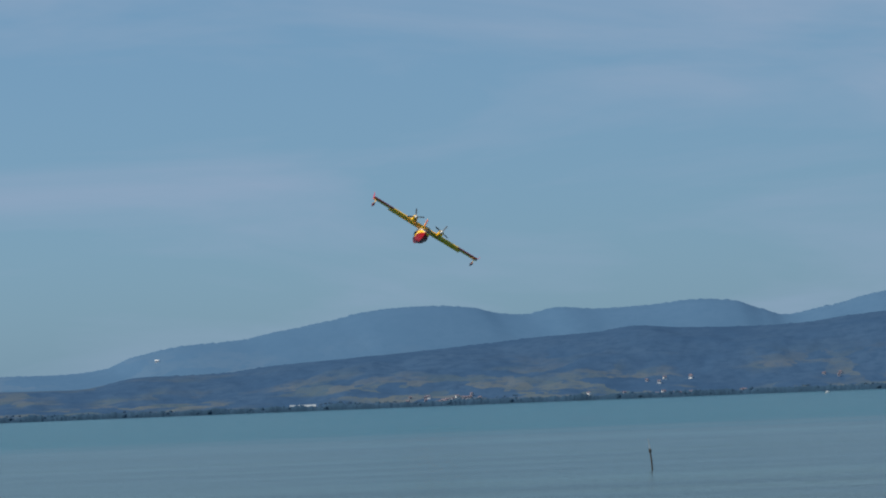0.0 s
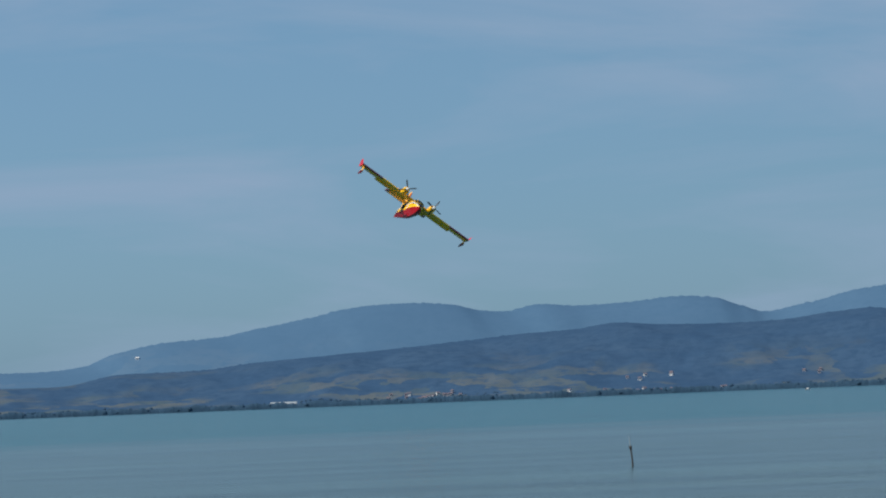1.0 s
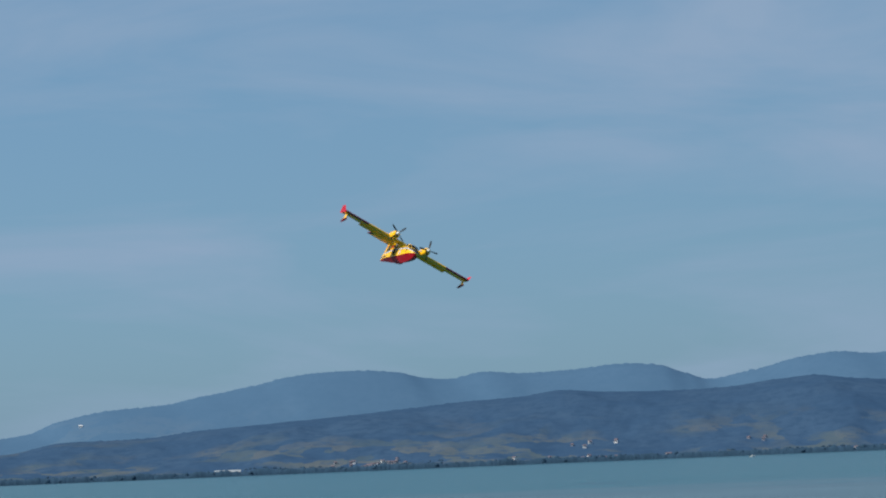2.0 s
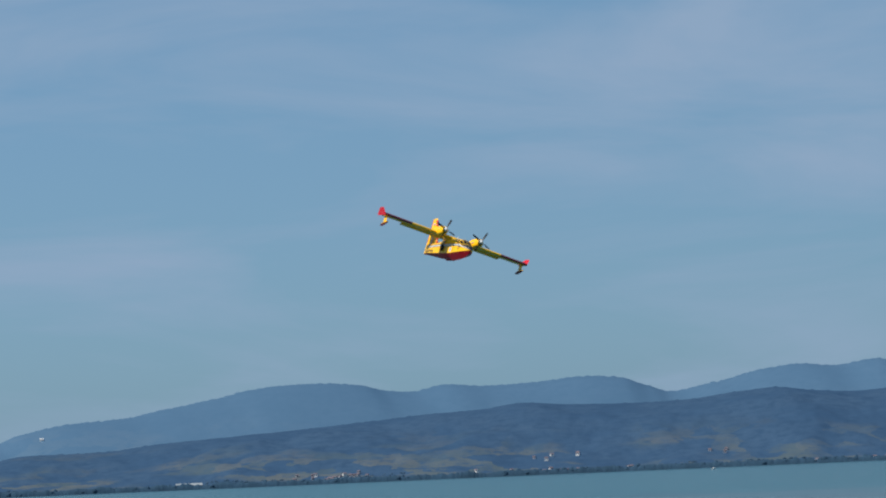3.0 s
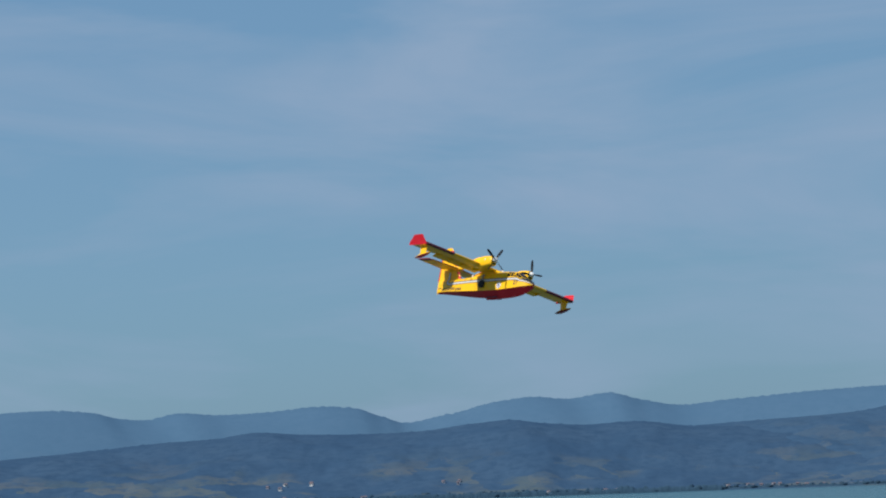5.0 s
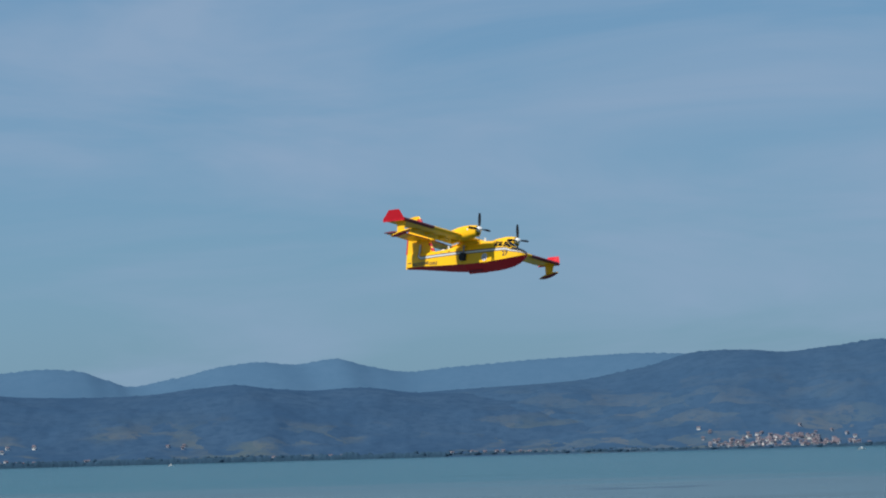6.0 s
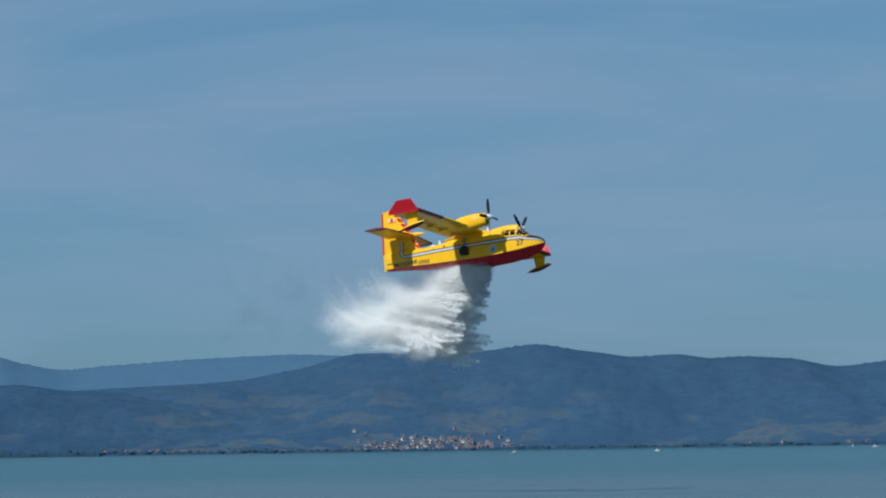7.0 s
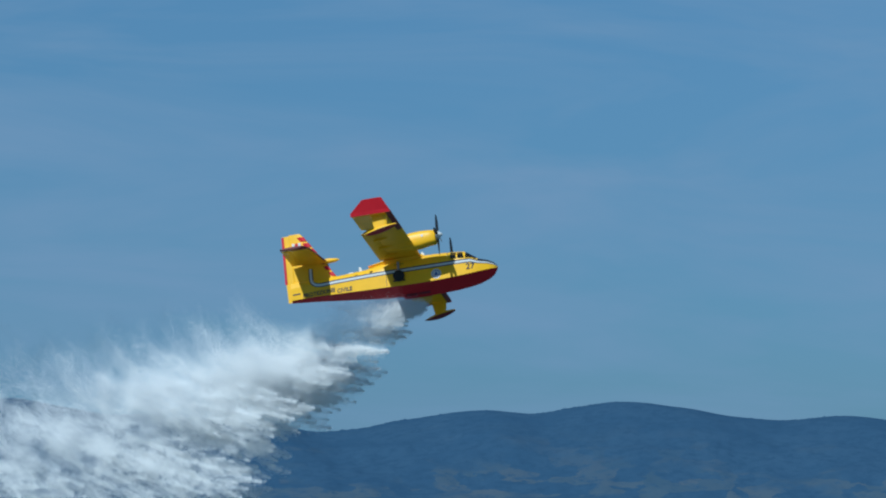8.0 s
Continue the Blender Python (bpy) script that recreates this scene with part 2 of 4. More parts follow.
    bp.inputs["Distance"].default_value = 0.5
    nt.links.new(wave.outputs["Fac"], bp.inputs["Height"])
    nt.links.new(bp.outputs["Normal"], b.inputs["Normal"])
    return m


LAKE = lake_material()


# ---------------------------------------------------------------- mesh helpers
def mesh_of(name, verts, faces, mat, smooth=False):
    me = bpy.data.meshes.new(name)
    me.from_pydata([tuple(v) for v in verts], [], faces)
    me.materials.append(mat)
    bm = bmesh.new()
    bm.from_mesh(me)
    bmesh.ops.recalc_face_normals(bm, faces=bm.faces)
    bm.to_mesh(me)
    bm.free()
    if smooth:
        me.shade_smooth()
        me.set_sharp_from_angle(angle=radians(38))
    return me


def part(name, shape, mat, parent, label="", smooth=False):
    """Links verts and faces as one mesh object under a thing or a part."""
    ob = new(name, mesh_of(name, shape[0], shape[1], mat, smooth))
    ob.parent = parent
    if label:
        tagged(ob, label)
    return ob


def loft(rings, caps=True, closed=True):
    """Skin over rings of equal length."""
    n = len(rings[0])
    verts = [v for r in rings for v in r]
    faces = []
    for i in range(len(rings) - 1):
        for j in range(n if closed else n - 1):
            a, c = i * n + j, i * n + (j + 1) % n
            faces.append((a, c, c + n, a + n))
    if caps and closed:
        faces.append(tuple(range(n))[::-1])
        faces.append(tuple(range((len(rings) - 1) * n, len(rings) * n)))
    return verts, faces


def circle_x(x, y, z, ry, rz, n=16):
    return [(x, y + ry * math.cos(2 * math.pi * k / n), z + rz * math.sin(2 * math.pi * k / n)) for k in range(n)]


def box(x0, x1, y0, y1, z0, z1):
    v = [(x, y, z) for x in (x0, x1) for y in (y0, y1) for z in (z0, z1)]
    return v, [(0, 1, 3, 2), (4, 6, 7, 5), (0, 4, 5, 1), (2, 3, 7, 6), (0, 2, 6, 4), (1, 5, 7, 3)]


def joined(*shapes):
    verts, faces = [], []
    for v, f in shapes:
        k = len(verts)
        verts += list(v)
        faces += [tuple(i + k for i in q) for q in f]
    return verts, faces


def moved(shape, m):
    return [tuple(m @ Vector(v)) for v in shape[0]], shape[1]


# ---------------------------------------------------------------- the lake and the land
def place(az, d, z=0.0):
    """A point at the bearing az (degrees, positive to the left of +y) and distance d."""
    return Vector((-d * math.sin(radians(az)), d * math.cos(radians(az)), z))


def build_lake():
    rings = [20, 60, 120, 250, 500, 1000, 2000, 3500, 4990]
    n = 72
    v = [(0, 0, 0)]
    f = []
    for r in rings:
        v += [(r * math.cos(2 * math.pi * k / n), r * math.sin(2 * math.pi * k / n), 0) for k in range(n)]
    f += [(0, 1 + k, 1 + (k + 1) % n) for k in range(n)]
    for i in range(len(rings) - 1):
        for k in range(n):
            a, c = 1 + i * n + k, 1 + i * n + (k + 1) % n
            f.append((a, a + n, c + n, c))
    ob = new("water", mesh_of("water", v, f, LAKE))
    tagged(ob, "teal lake with small ripples and long wind lanes", "lake", kind="structure")


def build_shore():
    """The bank on which the spectator stands."""
    v, f = [], []
    xs, ys = np.linspace(-250, 250, 41), [-260, -120, -50, -20, -6, -1, 2, 6, 11, 16]
    zs = [4.2, 3.9, 3.6, 3.4, 3.35, 3.3, 3.0, 1.6, 0.2, -0.8]
    for y, z in zip(ys, zs):
        for x in xs:
            v.append((x, y, z + 0.12 * noise.noise((x * 0.2, y * 0.2, 0))))
    n = len(xs)
    for i in range(len(ys) - 1):
        for j in range(n - 1):
            f.append((i * n + j, i * n + j + 1, (i + 1) * n + j + 1, (i + 1) * n + j))
    tagged(new("ground", mesh_of("ground", v, f, SHORE, True)), "grassy lake bank sloping into the water", "shore", kind="structure")


def crest_line(points):
    az = np.array([p[0] for p in points][::-1])
    el = np.array([p[1] for p in points][::-1])
    slope = np.gradient(el, az)

    def at(a):
        a = min(max(a, az[0]), az[-1])
        i = min(int(np.searchsorted(az, a, side="right")) - 1, len(az) - 2)
        h = az[i + 1] - az[i]
        s = (a - az[i]) / h
        return float((1 + 2 * s) * (1 - s) ** 2 * el[i] + s * (1 - s) ** 2 * h * slope[i] * 0.7
                     + s * s * (3 - 2 * s) * el[i + 1] + s * s * (s - 1) * h * slope[i + 1] * 0.7)
    return at


FAR_CREST = crest_line([(16, 0.75), (12, 0.86), (9.6, 0.90), (8.0, 0.91), (7.4, 0.98), (6.7, 1.23), (5.7, 1.42), (4.5, 1.50), (3.5, 1.68), (2.5, 1.85),
                        (1.8, 2.00), (1.1, 2.07), (0.2, 2.08), (-0.6, 2.01), (-1.1, 1.88), (-1.7, 1.83), (-2.4, 1.95), (-3.2, 1.89), (-4.2, 1.91),
                        (-5.5, 2.00), (-6.2, 1.94), (-6.75, 1.75), (-7.15, 1.61), (-8.2, 1.75), (-9.3, 1.99), (-10.0, 2.06), (-10.8, 1.99), (-11.7, 2.09),
                        (-12.4, 1.91), (-13.1, 1.78), (-14.3, 1.86), (-16.3, 1.98), (-18.3, 2.04), (-20, 1.95), (-24, 1.5)])
NEAR_CREST = crest_line([(16, 0.45), (12, 0.5), (9.6, 0.57), (7.8, 0.57), (6.7, 0.77), (5.7, 0.79), (4.8, 0.81), (3.8, 0.92), (2.6, 0.97), (1.6, 1.03),
                         (0.4, 1.13), (-0.8, 1.23), (-2.1, 1.33), (-3.2, 1.38), (-4.0, 1.48), (-5.0, 1.41), (-6.2, 1.38), (-7.6, 1.40), (-8.8, 1.53),
                         (-9.5, 1.58), (-10.3, 1.48), (-11.1, 1.42), (-12.2, 1.46), (-13.4, 1.32), (-15.0, 1.25), (-18.0, 1.0), (-22, 0.6)])
MASSIF_CREST = crest_line([(-8, 0.4), (-11, 0.9), (-13.2, 1.30), (-15, 1.39), (-16.8, 1.48), (-18.2, 1.72), (-19.5, 2.04), (-20.6, 2.04), (-21.2, 1.98),
                           (-22.4, 2.08), (-23.3, 2.19), (-24.5, 2.02), (-25.4, 1.89), (-26.4, 1.92), (-27.1, 1.83), (-27.7, 1.85), (-28.8, 1.79),
                           (-29.8, 1.61), (-30.7, 1.69), (-31.7, 1.90), (-33.5, 2.13), (-34.5, 2.08), (-35.5, 2.25), (-36.2, 2.35), (-37.6, 2.25),
                           (-38.8, 2.07), (-39.8, 2.01), (-41.1, 2.12), (-43, 1.92), (-50, 1.5)])


def smooth01(s):
    s = min(max(s, 0.0), 1.0)
    return s * s * (3 - 2 * s)


def land_height(crest, d0, d1, az, d, seed):
    """Height of a range at a bearing and distance: a low foot, then slopes with spurs and gullies up to the crest."""
    s = (d - d0) / (d1 - d0)
    slant = max(0.0, 1.0 - s) * (1.1 + 0.9 * noise.noise((az * 0.5, s * 2.0, seed)))
    H = 5 + d1 * math.tan(radians(crest(az + slant)))
    if s >= 1:
        return H * (1 - 0.6 * smooth01((s - 1) / 0.5))
    p = place(az, d) * 0.004
    spur = noise.fractal(Vector((p.x, p.y, seed)), 0.9, 2.1, 5)
    fine = noise.fractal(Vector((p.x * 7, p.y * 7, seed)), 1.0, 2.0, 3)
    base = 0.10 * s + 0.90 * smooth01((s - 0.10) / 0.92)
    return 0.6 + H * base + (26 * spur + 2.5 * fine) * (0.06 if d1 > 4500 else 1.0) * s * (1.0 - s) * 2.2 * min(1, H / 70)


def build_range(name, crest, d0, d1, az0, az1, mat, seed, label, columns=900, rows=44):
    v, f = [], []
    steps = [d0 - 30] + list(np.linspace(d0, d1, rows)) + list(np.linspace(d1 + 25, d1 + 0.45 * (d1 - d0), 6))
    for i in range(columns + 1):
        az = az0 + (az1 - az0) * i / columns
        for d in steps:
            z = -1.5 if d < d0 else land_height(crest, d0, d1, az, d, seed)
            if abs(d - d1) < 1:
                z += 1.9 * noise.noise((az * 9, seed, 0)) + 1.1 * noise.noise((az * 27, seed, 3))
            v.append(place(az, d, z))
    n = len(steps)
    for i in range(columns):
        for j in range(n - 1):
            f.append((i * n + j, i * n + j + 1, (i + 1) * n + j + 1, (i + 1) * n + j))
    ob = new(name, mesh_of(name, v, f, mat))
    ob.data.shade_smooth()
    return tagged(ob, label, "hills", kind="structure")


NEAR = (NEAR_CREST, 3500, 4150, 2.0)
MASSIF = (MASSIF_CREST, 3520, 4250, 7.0)


def shore_ground(az, d):
    return max(land_height(NEAR[0], NEAR[1], NEAR[2], az, d, NEAR[3]) if az > -22 else 0,
               land_height(MASSIF[0], MASSIF[1], MASSIF[2], az, d, MASSIF[3]) if az < -8 else 0)


def clump(rng, c, w, h):
    """A ragged tree crown of a few facets."""
    v = []
    for zz, r in ((0.0, 0.75), (0.45, 1.0), (0.8, 0.6)):
        for k in range(5):
            a = 2 * math.pi * (k + rng.random() * 0.6) / 5
            rr = r * w * (0.7 + 0.6 * rng.random())
            v.append((c[0] + rr * math.cos(a), c[1] + rr * math.sin(a), c[2] + h * (zz + 0.12 * rng.random())))
    v.append((c[0], c[1], c[2] + h * (1 + 0.2 * rng.random())))
    f = []
    for i in range(2):
        for k in range(5):
            f.append((i * 5 + k, i * 5 + (k + 1) % 5, i * 5 + 5 + (k + 1) % 5, i * 5 + 5 + k))
    f += [(10 + k, 10 + (k + 1) % 5, 15) for k in range(5)]
    return v, f


def build_woods():
    rng = random.Random(5)
    v, f = [], []

    def add(c, w, h):
        cv, cf = clump(rng, c, w, h)
        k = len(v)
        v.extend(cv)
        f.extend(tuple(i + k for i in q) for q in cf)
    # an unbroken thicket of reeds and trees, then single crowns over it
    columns = 3600
    for i in range(columns + 1):
        az = 13 - 59 * i / columns
        d = 3494 if az > -14 else 3514
        h = 5.4 + 3.2 * noise.noise((az * 2.3, 0, 1)) + 1.8 * noise.noise((az * 9, 0, 2)) + 0.8 * noise.noise((az * 34, 0, 3))
        h = max(1.2, h * (1.25 if az > -14 else 0.45))
        for dd, z in ((-2, -0.5), (0, h * 0.55), (4, h * 0.9), (10, h), (22, h * 0.8), (34, 0.0)):
            v.append(place(az, d + dd + 1.5 * noise.noise((az * 30, dd, 5)), z + (shore_ground(az, d + dd) if dd > 10 else 0.3)))
    for i in range(columns):
        for j in range(5):
            f.append((i * 6 + j, i * 6 + j + 1, i * 6 + j + 7, i * 6 + j + 6))
    for i in range(900):
        az = rng.uniform(-46, 13)
        d = (3496 if az > -14 else 3516) + rng.random() ** 2 * 40
        add(place(az, d, shore_ground(az, d) + 0.5), rng.uniform(2.6, 5.0), rng.uniform(3.5, 7) * (1 + 0.5 * noise.noise((az * 3, 2, 0))) * (1.0 if az > -14 else 0.55))
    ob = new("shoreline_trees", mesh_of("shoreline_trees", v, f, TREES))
    ob.data.shade_smooth()
    tagged(ob, "dark belt of trees and reeds along the far shore", "trees", kind="stuff")
    v, f = [], []
    for i in range(3200):
        az = rng.uniform(-46, 13)
        d = 3540 + 110 * rng.random()
        p = place(az, d)
        if noise.noise((p.x * 0.006, p.y * 0.006, 9)) < -0.05:
            continue
        add(place(az, d, shore_ground(az, d) - 1), rng.uniform(1.6, 3.4), rng.uniform(1.4, 3.0))
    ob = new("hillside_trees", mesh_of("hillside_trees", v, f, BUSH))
    tagged(ob, "scattered dark trees and hedges over the lower slopes", "trees", kind="stuff")


def house_model(w, l, h, walls, label, tiles=None):
    house = new("house")
    r = h + w * 0.28
    part("wall", ([(-l / 2, -w / 2, -3), (l / 2, -w / 2, -3), (l / 2, w / 2, -3), (-l / 2, w / 2, -3), (-l / 2, -w / 2, h), (l / 2, -w / 2, h), (l / 2, w / 2, h), (-l / 2, w / 2, h), (-l / 2, 0, r), (l / 2, 0, r)],
                  [(0, 1, 5, 4), (2, 3, 7, 6), (1, 2, 6, 9, 5), (3, 0, 4, 8, 7)]), walls, house)
    e = 0.45
    part("roof", loft([[(s * (l / 2 + e), -w / 2 - e, h - 0.15), (s * (l / 2 + e), 0, r + 0.2), (s * (l / 2 + e), w / 2 + e, h - 0.15),
                        (s * (l / 2 + e), w / 2 + e, h + 0.1), (s * (l / 2 + e), 0, r + 0.45), (s * (l / 2 + e), -w / 2 - e, h + 0.1)] for s in (-1, 1)]), tiles or ROOF, house)
    for k in range(max(2, int(l / 3.2))):
        x = -l / 2 + (k + 0.5) * l / max(2, int(l / 3.2))
        part("window", box(x - 0.5, x + 0.5, -w / 2 - 0.05, -w / 2 + 0.02, h - 2.3, h - 0.9), NAVY, house)
    return tagged(house, label, "house", "far-shore houses")


def build_houses():
    rng = random.Random(11)
    models = [house_model(3.2, 4.2, 2.9, STUCCO, "small pale stucco house with a terracotta roof"),
              house_model(3.4, 4.6, 3.1, WHITEWALL, "white two-storey house with a terracotta roof"),
              house_model(2.9, 3.6, 2.4, STUCCO, "low pale cottage with a terracotta roof"),
              house_model(3.2, 3.6, 3.4, STUCCO, "tall pale house with a terracotta roof")]
    spots = []
    for az0, az1, n, s0, s1 in ((-19.3, -23.1, 165, 0.08, 0.40), (1.2, -1.3, 22, 0.12, 0.32), (-3.9, -5.8, 5, 0.30, 0.50), (-7.0, -8.8, 3, 0.25, 0.42), (4.6, 2.4, 6, 0.03, 0.12), (-8.5, -13.5, 9, 0.06, 0.22),
                                (-13.8, -16.4, 10, 0.06, 0.16), (-26.5, -34, 8, 0.06, 0.2), (-2.5, -8, 12, 0.06, 0.24), (9, 5.5, 4, 0.05, 0.12)):
        for _ in range(n):
            spots.append((rng.triangular(min(az0, az1), max(az0, az1)), 3500 + 700 * rng.triangular(s0, s1, s0 + 0.35 * (s1 - s0))))
    used = [False] * len(models)
    for az, d in spots:
        k = rng.choices(range(4), (4, 4, 4, 2))[0]
        p = place(az, d, shore_ground(az, d))
        m = Matrix.Translation(p) @ pose(0, 0, 0, 0, 0, az + rng.uniform(-50, 50))
        if used[k]:
            copy_thing(models[k], m)
        else:
            models[k].matrix_basis = m
            used[k] = True
    # the long pale shed by the water
    az, d = 3.15, 3535
    shed = house_model(8, 34, 3.2, STUCCO, "long pale lakeside shed with a low roof", PALE)
    shed.name = "shed"
    shed["category"] = "shed"
    shed.matrix_basis = Matrix.Translation(place(az, d, shore_ground(az, d) + 1.5)) @ pose(0, 0, 0, 0, 0, az + 4)
    # the lone white house high on the hill
    az, d = 6.24, 4300
    while 5 + d * math.tan(radians(1.09)) > land_height(FAR_CREST, 4300, 4750, az, d, 1.0):
        d += 4
    lone = house_model(3.6, 6.2, 2.6, WHITEWALL, "lone white house high on the distant hill", WHITEWALL)
    lone.matrix_basis = Matrix.Translation(place(az, d, land_height(FAR_CREST, 4300, 4750, az, d, 1.0))) @ pose(0, 0, 0, 0, 0, az)


def build_boats():
    boat = new("motorboat")
    rings = []
    for x, w, z in ((-2.6, 0.95, 0.0), (-1.0, 1.1, -0.05), (1.0, 0.95, 0.05), (2.3, 0.45, 0.25), (2.9, 0.06, 0.45)):
        rings.append([(x, -w, 0.95 + z * 0.4), (x, -w * 0.8, 0.1), (x, 0, -0.25 + z), (x, w * 0.8, 0.1), (x, w, 0.95 + z * 0.4)])
    part("hull", loft(rings), WHITE, boat, smooth=True)
    part("cabin", loft([[(-0.6, -0.7, 0.9), (-0.6, 0.7, 0.9), (1.1, 0.7, 0.9), (1.1, -0.7, 0.9)], [(-0.5, -0.6, 1.8), (-0.5, 0.6, 1.8), (0.5, 0.6, 1.8), (0.5, -0.6, 1.8)]]), WHITE, boat)
    part("windscreen", loft([[(1.0, -0.6, 1.1), (1.0, 0.6, 1.1), (1.08, 0.6, 1.1), (1.08, -0.6, 1.1)], [(0.55, -0.5, 1.7), (0.55, 0.5, 1.7), (0.62, 0.5, 1.7), (0.62, -0.5, 1.7)]]), GLASS, boat)
    part("outboard", box(-3.0, -2.6, -0.2, 0.2, 0.2, 1.3), BLACK, boat)
    tagged(boat, "small white motorboat on the far lake", "boat", "boats on the lake")
    first = True
    for az, el, turn in ((-22.87, -0.15, 20), (-25.94, -0.145, -60), (-30.09, -0.11, 80), (-30.55, -0.125, 0), (-33.41, -0.12, 10), (-34.4, -0.115, 130), (-35.25, -0.12, 0), (-8.1, -0.12, 40)):
        m = Matrix.Translation(place(az, 5 / math.tan(radians(-el)), -0.05)) @ pose(0, 0, 0, 0, 0, az + turn)
        if first:
            boat.matrix_basis = m
            first = False
        else:
            copy_thing(boat, m)


def build_post():
    post = new("mooring_post")
    rng = random.Random(3)
    turn9 = [2 * math.pi * j / 9 for j in range(9)]
    part("pile", loft([[(r * math.cos(a) - lean + rng.uniform(-.008, .008), r * math.sin(a), z) for a in turn9] for z, r, lean in
                       ((-1.5, 0.065, -0.05), (0.0, 0.065, 0.0), (0.45, 0.060, 0.02), (0.9, 0.054, 0.06), (1.25, 0.050, 0.09))]), POST, post, smooth=True)
    part("collar", loft([[(r * math.cos(a) - 0.10, r * math.sin(a), z) for a in turn9] for z, r in ((1.14, 0.06), (1.19, 0.10), (1.34, 0.105), (1.40, 0.05))]), POST, post, "dark lashing round the post", smooth=True)
    part("rod", loft([[(-0.10 - 0.03 * k + r * math.cos(a), r * math.sin(a), 1.40 + 0.22 * k) for a in turn9] for k, r in enumerate((0.030, 0.028, 0.024, 0.016))]), PALE, post, "pale rod above the lashing", smooth=True)
    post.matrix_basis = Matrix.Translation(place(-4.30, 176.8))
    tagged(post, "weathered wooden post standing in shallow lake water", "post")


# ---------------------------------------------------------------- the water bomber
# Its own space: x ahead, y to port, z up. Stations are metres behind the nose and over the keel.
OFF = Vector((8.5, 0.0, -2.5))
STATIONS = [  # x, keel, chine height, half-width, top
    (-0.02, 1.60, 1.72, 0.10, 1.95), (-0.30, 1.12, 1.58, 0.52, 2.26), (-0.80, 0.76, 1.46, 0.82, 2.52), (-1.7, 0.44, 1.31, 1.09, 2.80),
    (-2.3, 0.32, 1.22, 1.20, 3.28), (-2.9, 0.23, 1.16, 1.26, 3.64), (-3.9, 0.13, 1.08, 1.30, 3.74), (-5.1, 0.07, 1.02, 1.30, 3.80),
    (-6.9, 0.03, 0.98, 1.30, 3.86), (-8.9, 0.00, 0.98, 1.30, 3.86), (-8.96, 0.26, 1.00, 1.30, 3.86), (-10.6, 0.38, 1.04, 1.30, 3.66),
    (-12.2, 0.54, 1.10, 1.20, 3.34), (-14.5, 0.80, 1.22, 1.00, 3.22), (-17.0, 1.08, 1.40, 0.66, 3.22), (-19.5, 1.30, 1.50, 0.22, 3.26)]


def section(x):
    """Half cross-section from the keel up: the last point is the top."""
    for a, c in zip(STATIONS, STATIONS[1:]):
        if a[0] >= x >= c[0]:
            s = (a[0] - x) / (a[0] - c[0])
            _, zk, zc, w, zt = [p + (q - p) * s for p, q in zip(a, c)]
            break
    k = min(1.0, (zt - zc) / 1.9)
    lo = min(2.25, zc + 0.52 * (zt - zc))
    return [(0, zk), (w, zc), (w * 1.0, lo - 0.02), (w, lo + 0.08 * k), (w, lo + 0.29 * k), (w, lo + 0.40 * k), (w * 0.93, max(lo + 0.42 * k, zt - 0.52 * k)), (w * 0.60, zt - 0.13 * k), (0, zt)]


def skin(x, row, s, side, proud=0.012):
    """A point on the fuselage's skin: row counts up the section, s runs to the next row; side -1 is starboard."""
    q = section(x)
    (ya, za), (yc, zc) = q[row], q[row + 1]
    n = Vector((0, zc - za, -(yc - ya))).normalized() * proud
    return Vector((x, side * (ya + (yc - ya) * s + n.y), za + (zc - za) * s + n.z)) + OFF


def strip(rows, xs, both=True):
    """Skin between section rows, over the stations xs, on both sides."""
    shapes = []
    for side in (-1, 1):
        rings = [[Vector((x, side * section(x)[r][0], section(x)[r][1])) + OFF for r in rows] for x in xs]
        shapes.append(loft(rings, caps=False, closed=False))
    return joined(*shapes)


def foil(chord, thick, n=9):
    """Closed airfoil: (fraction back from the nose, height)."""
    up = []
    for k in range(n + 1):
        s = (k / n) ** 1.8
        t = thick * chord * (2.969 * math.sqrt(s) - 1.26 * s - 3.516 * s * s + 2.843 * s ** 3 - 1.036 * s ** 4) * 0.5
        up.append((s, t))
    return [(s, t * 1.15) for s, t in up[::-1]] + [(s, -t * 0.8) for s, t in up[1:-1]]


def wing_piece(y0, y1, s0, s1, z=3.88, x=-6.93, chord=3.54, thick=0.15, n=12):
    """A slice of the wing between two chord fractions."""
    def ring(y):
        pts = []
        for k in range(n + 1):
            s = s0 + (s1 - s0) * (k / n) ** (1.6 if s0 == 0 else 1)
            t = thick * chord * max(0.02, 2.969 * math.sqrt(s) - 1.26 * s - 3.516 * s * s + 2.843 * s ** 3 - 1.036 * s ** 4) * 0.5
            pts.append((s, t))
        loop = [(s, 1.15 * t) for s, t in pts[::-1]] + [(s, -0.8 * t) for s, t in pts[(1 if s0 == 0 else 0):]]
        return [Vector((x - s * chord, y, z + t)) + OFF for s, t in loop]
    return loft([ring(y0), ring((y0 + y1) / 2), ring(y1)])


def slab(corners, thick, n=7):
    """A lens-shaped surface over stations (y, x_lead, x_trail, z); thick is a share of the chord."""
    rings = []
    for y, xl, xt, z in corners:
        c = xl - xt
        rings.append([Vector((xl - s * c, y, z + t)) + OFF for s, t in foil(c, thick, n)])
    return loft(rings)


def upright(levels, thick, n=7):
    """As slab, but standing: stations (z, x_lead, x_trail, y)."""
    rings = []
    for z, xl, xt, y in levels:
        c = xl - xt
        rings.append([Vector((xl - s * c, y + t, z)) + OFF for s, t in foil(c, thick, n)])
    return loft(rings)


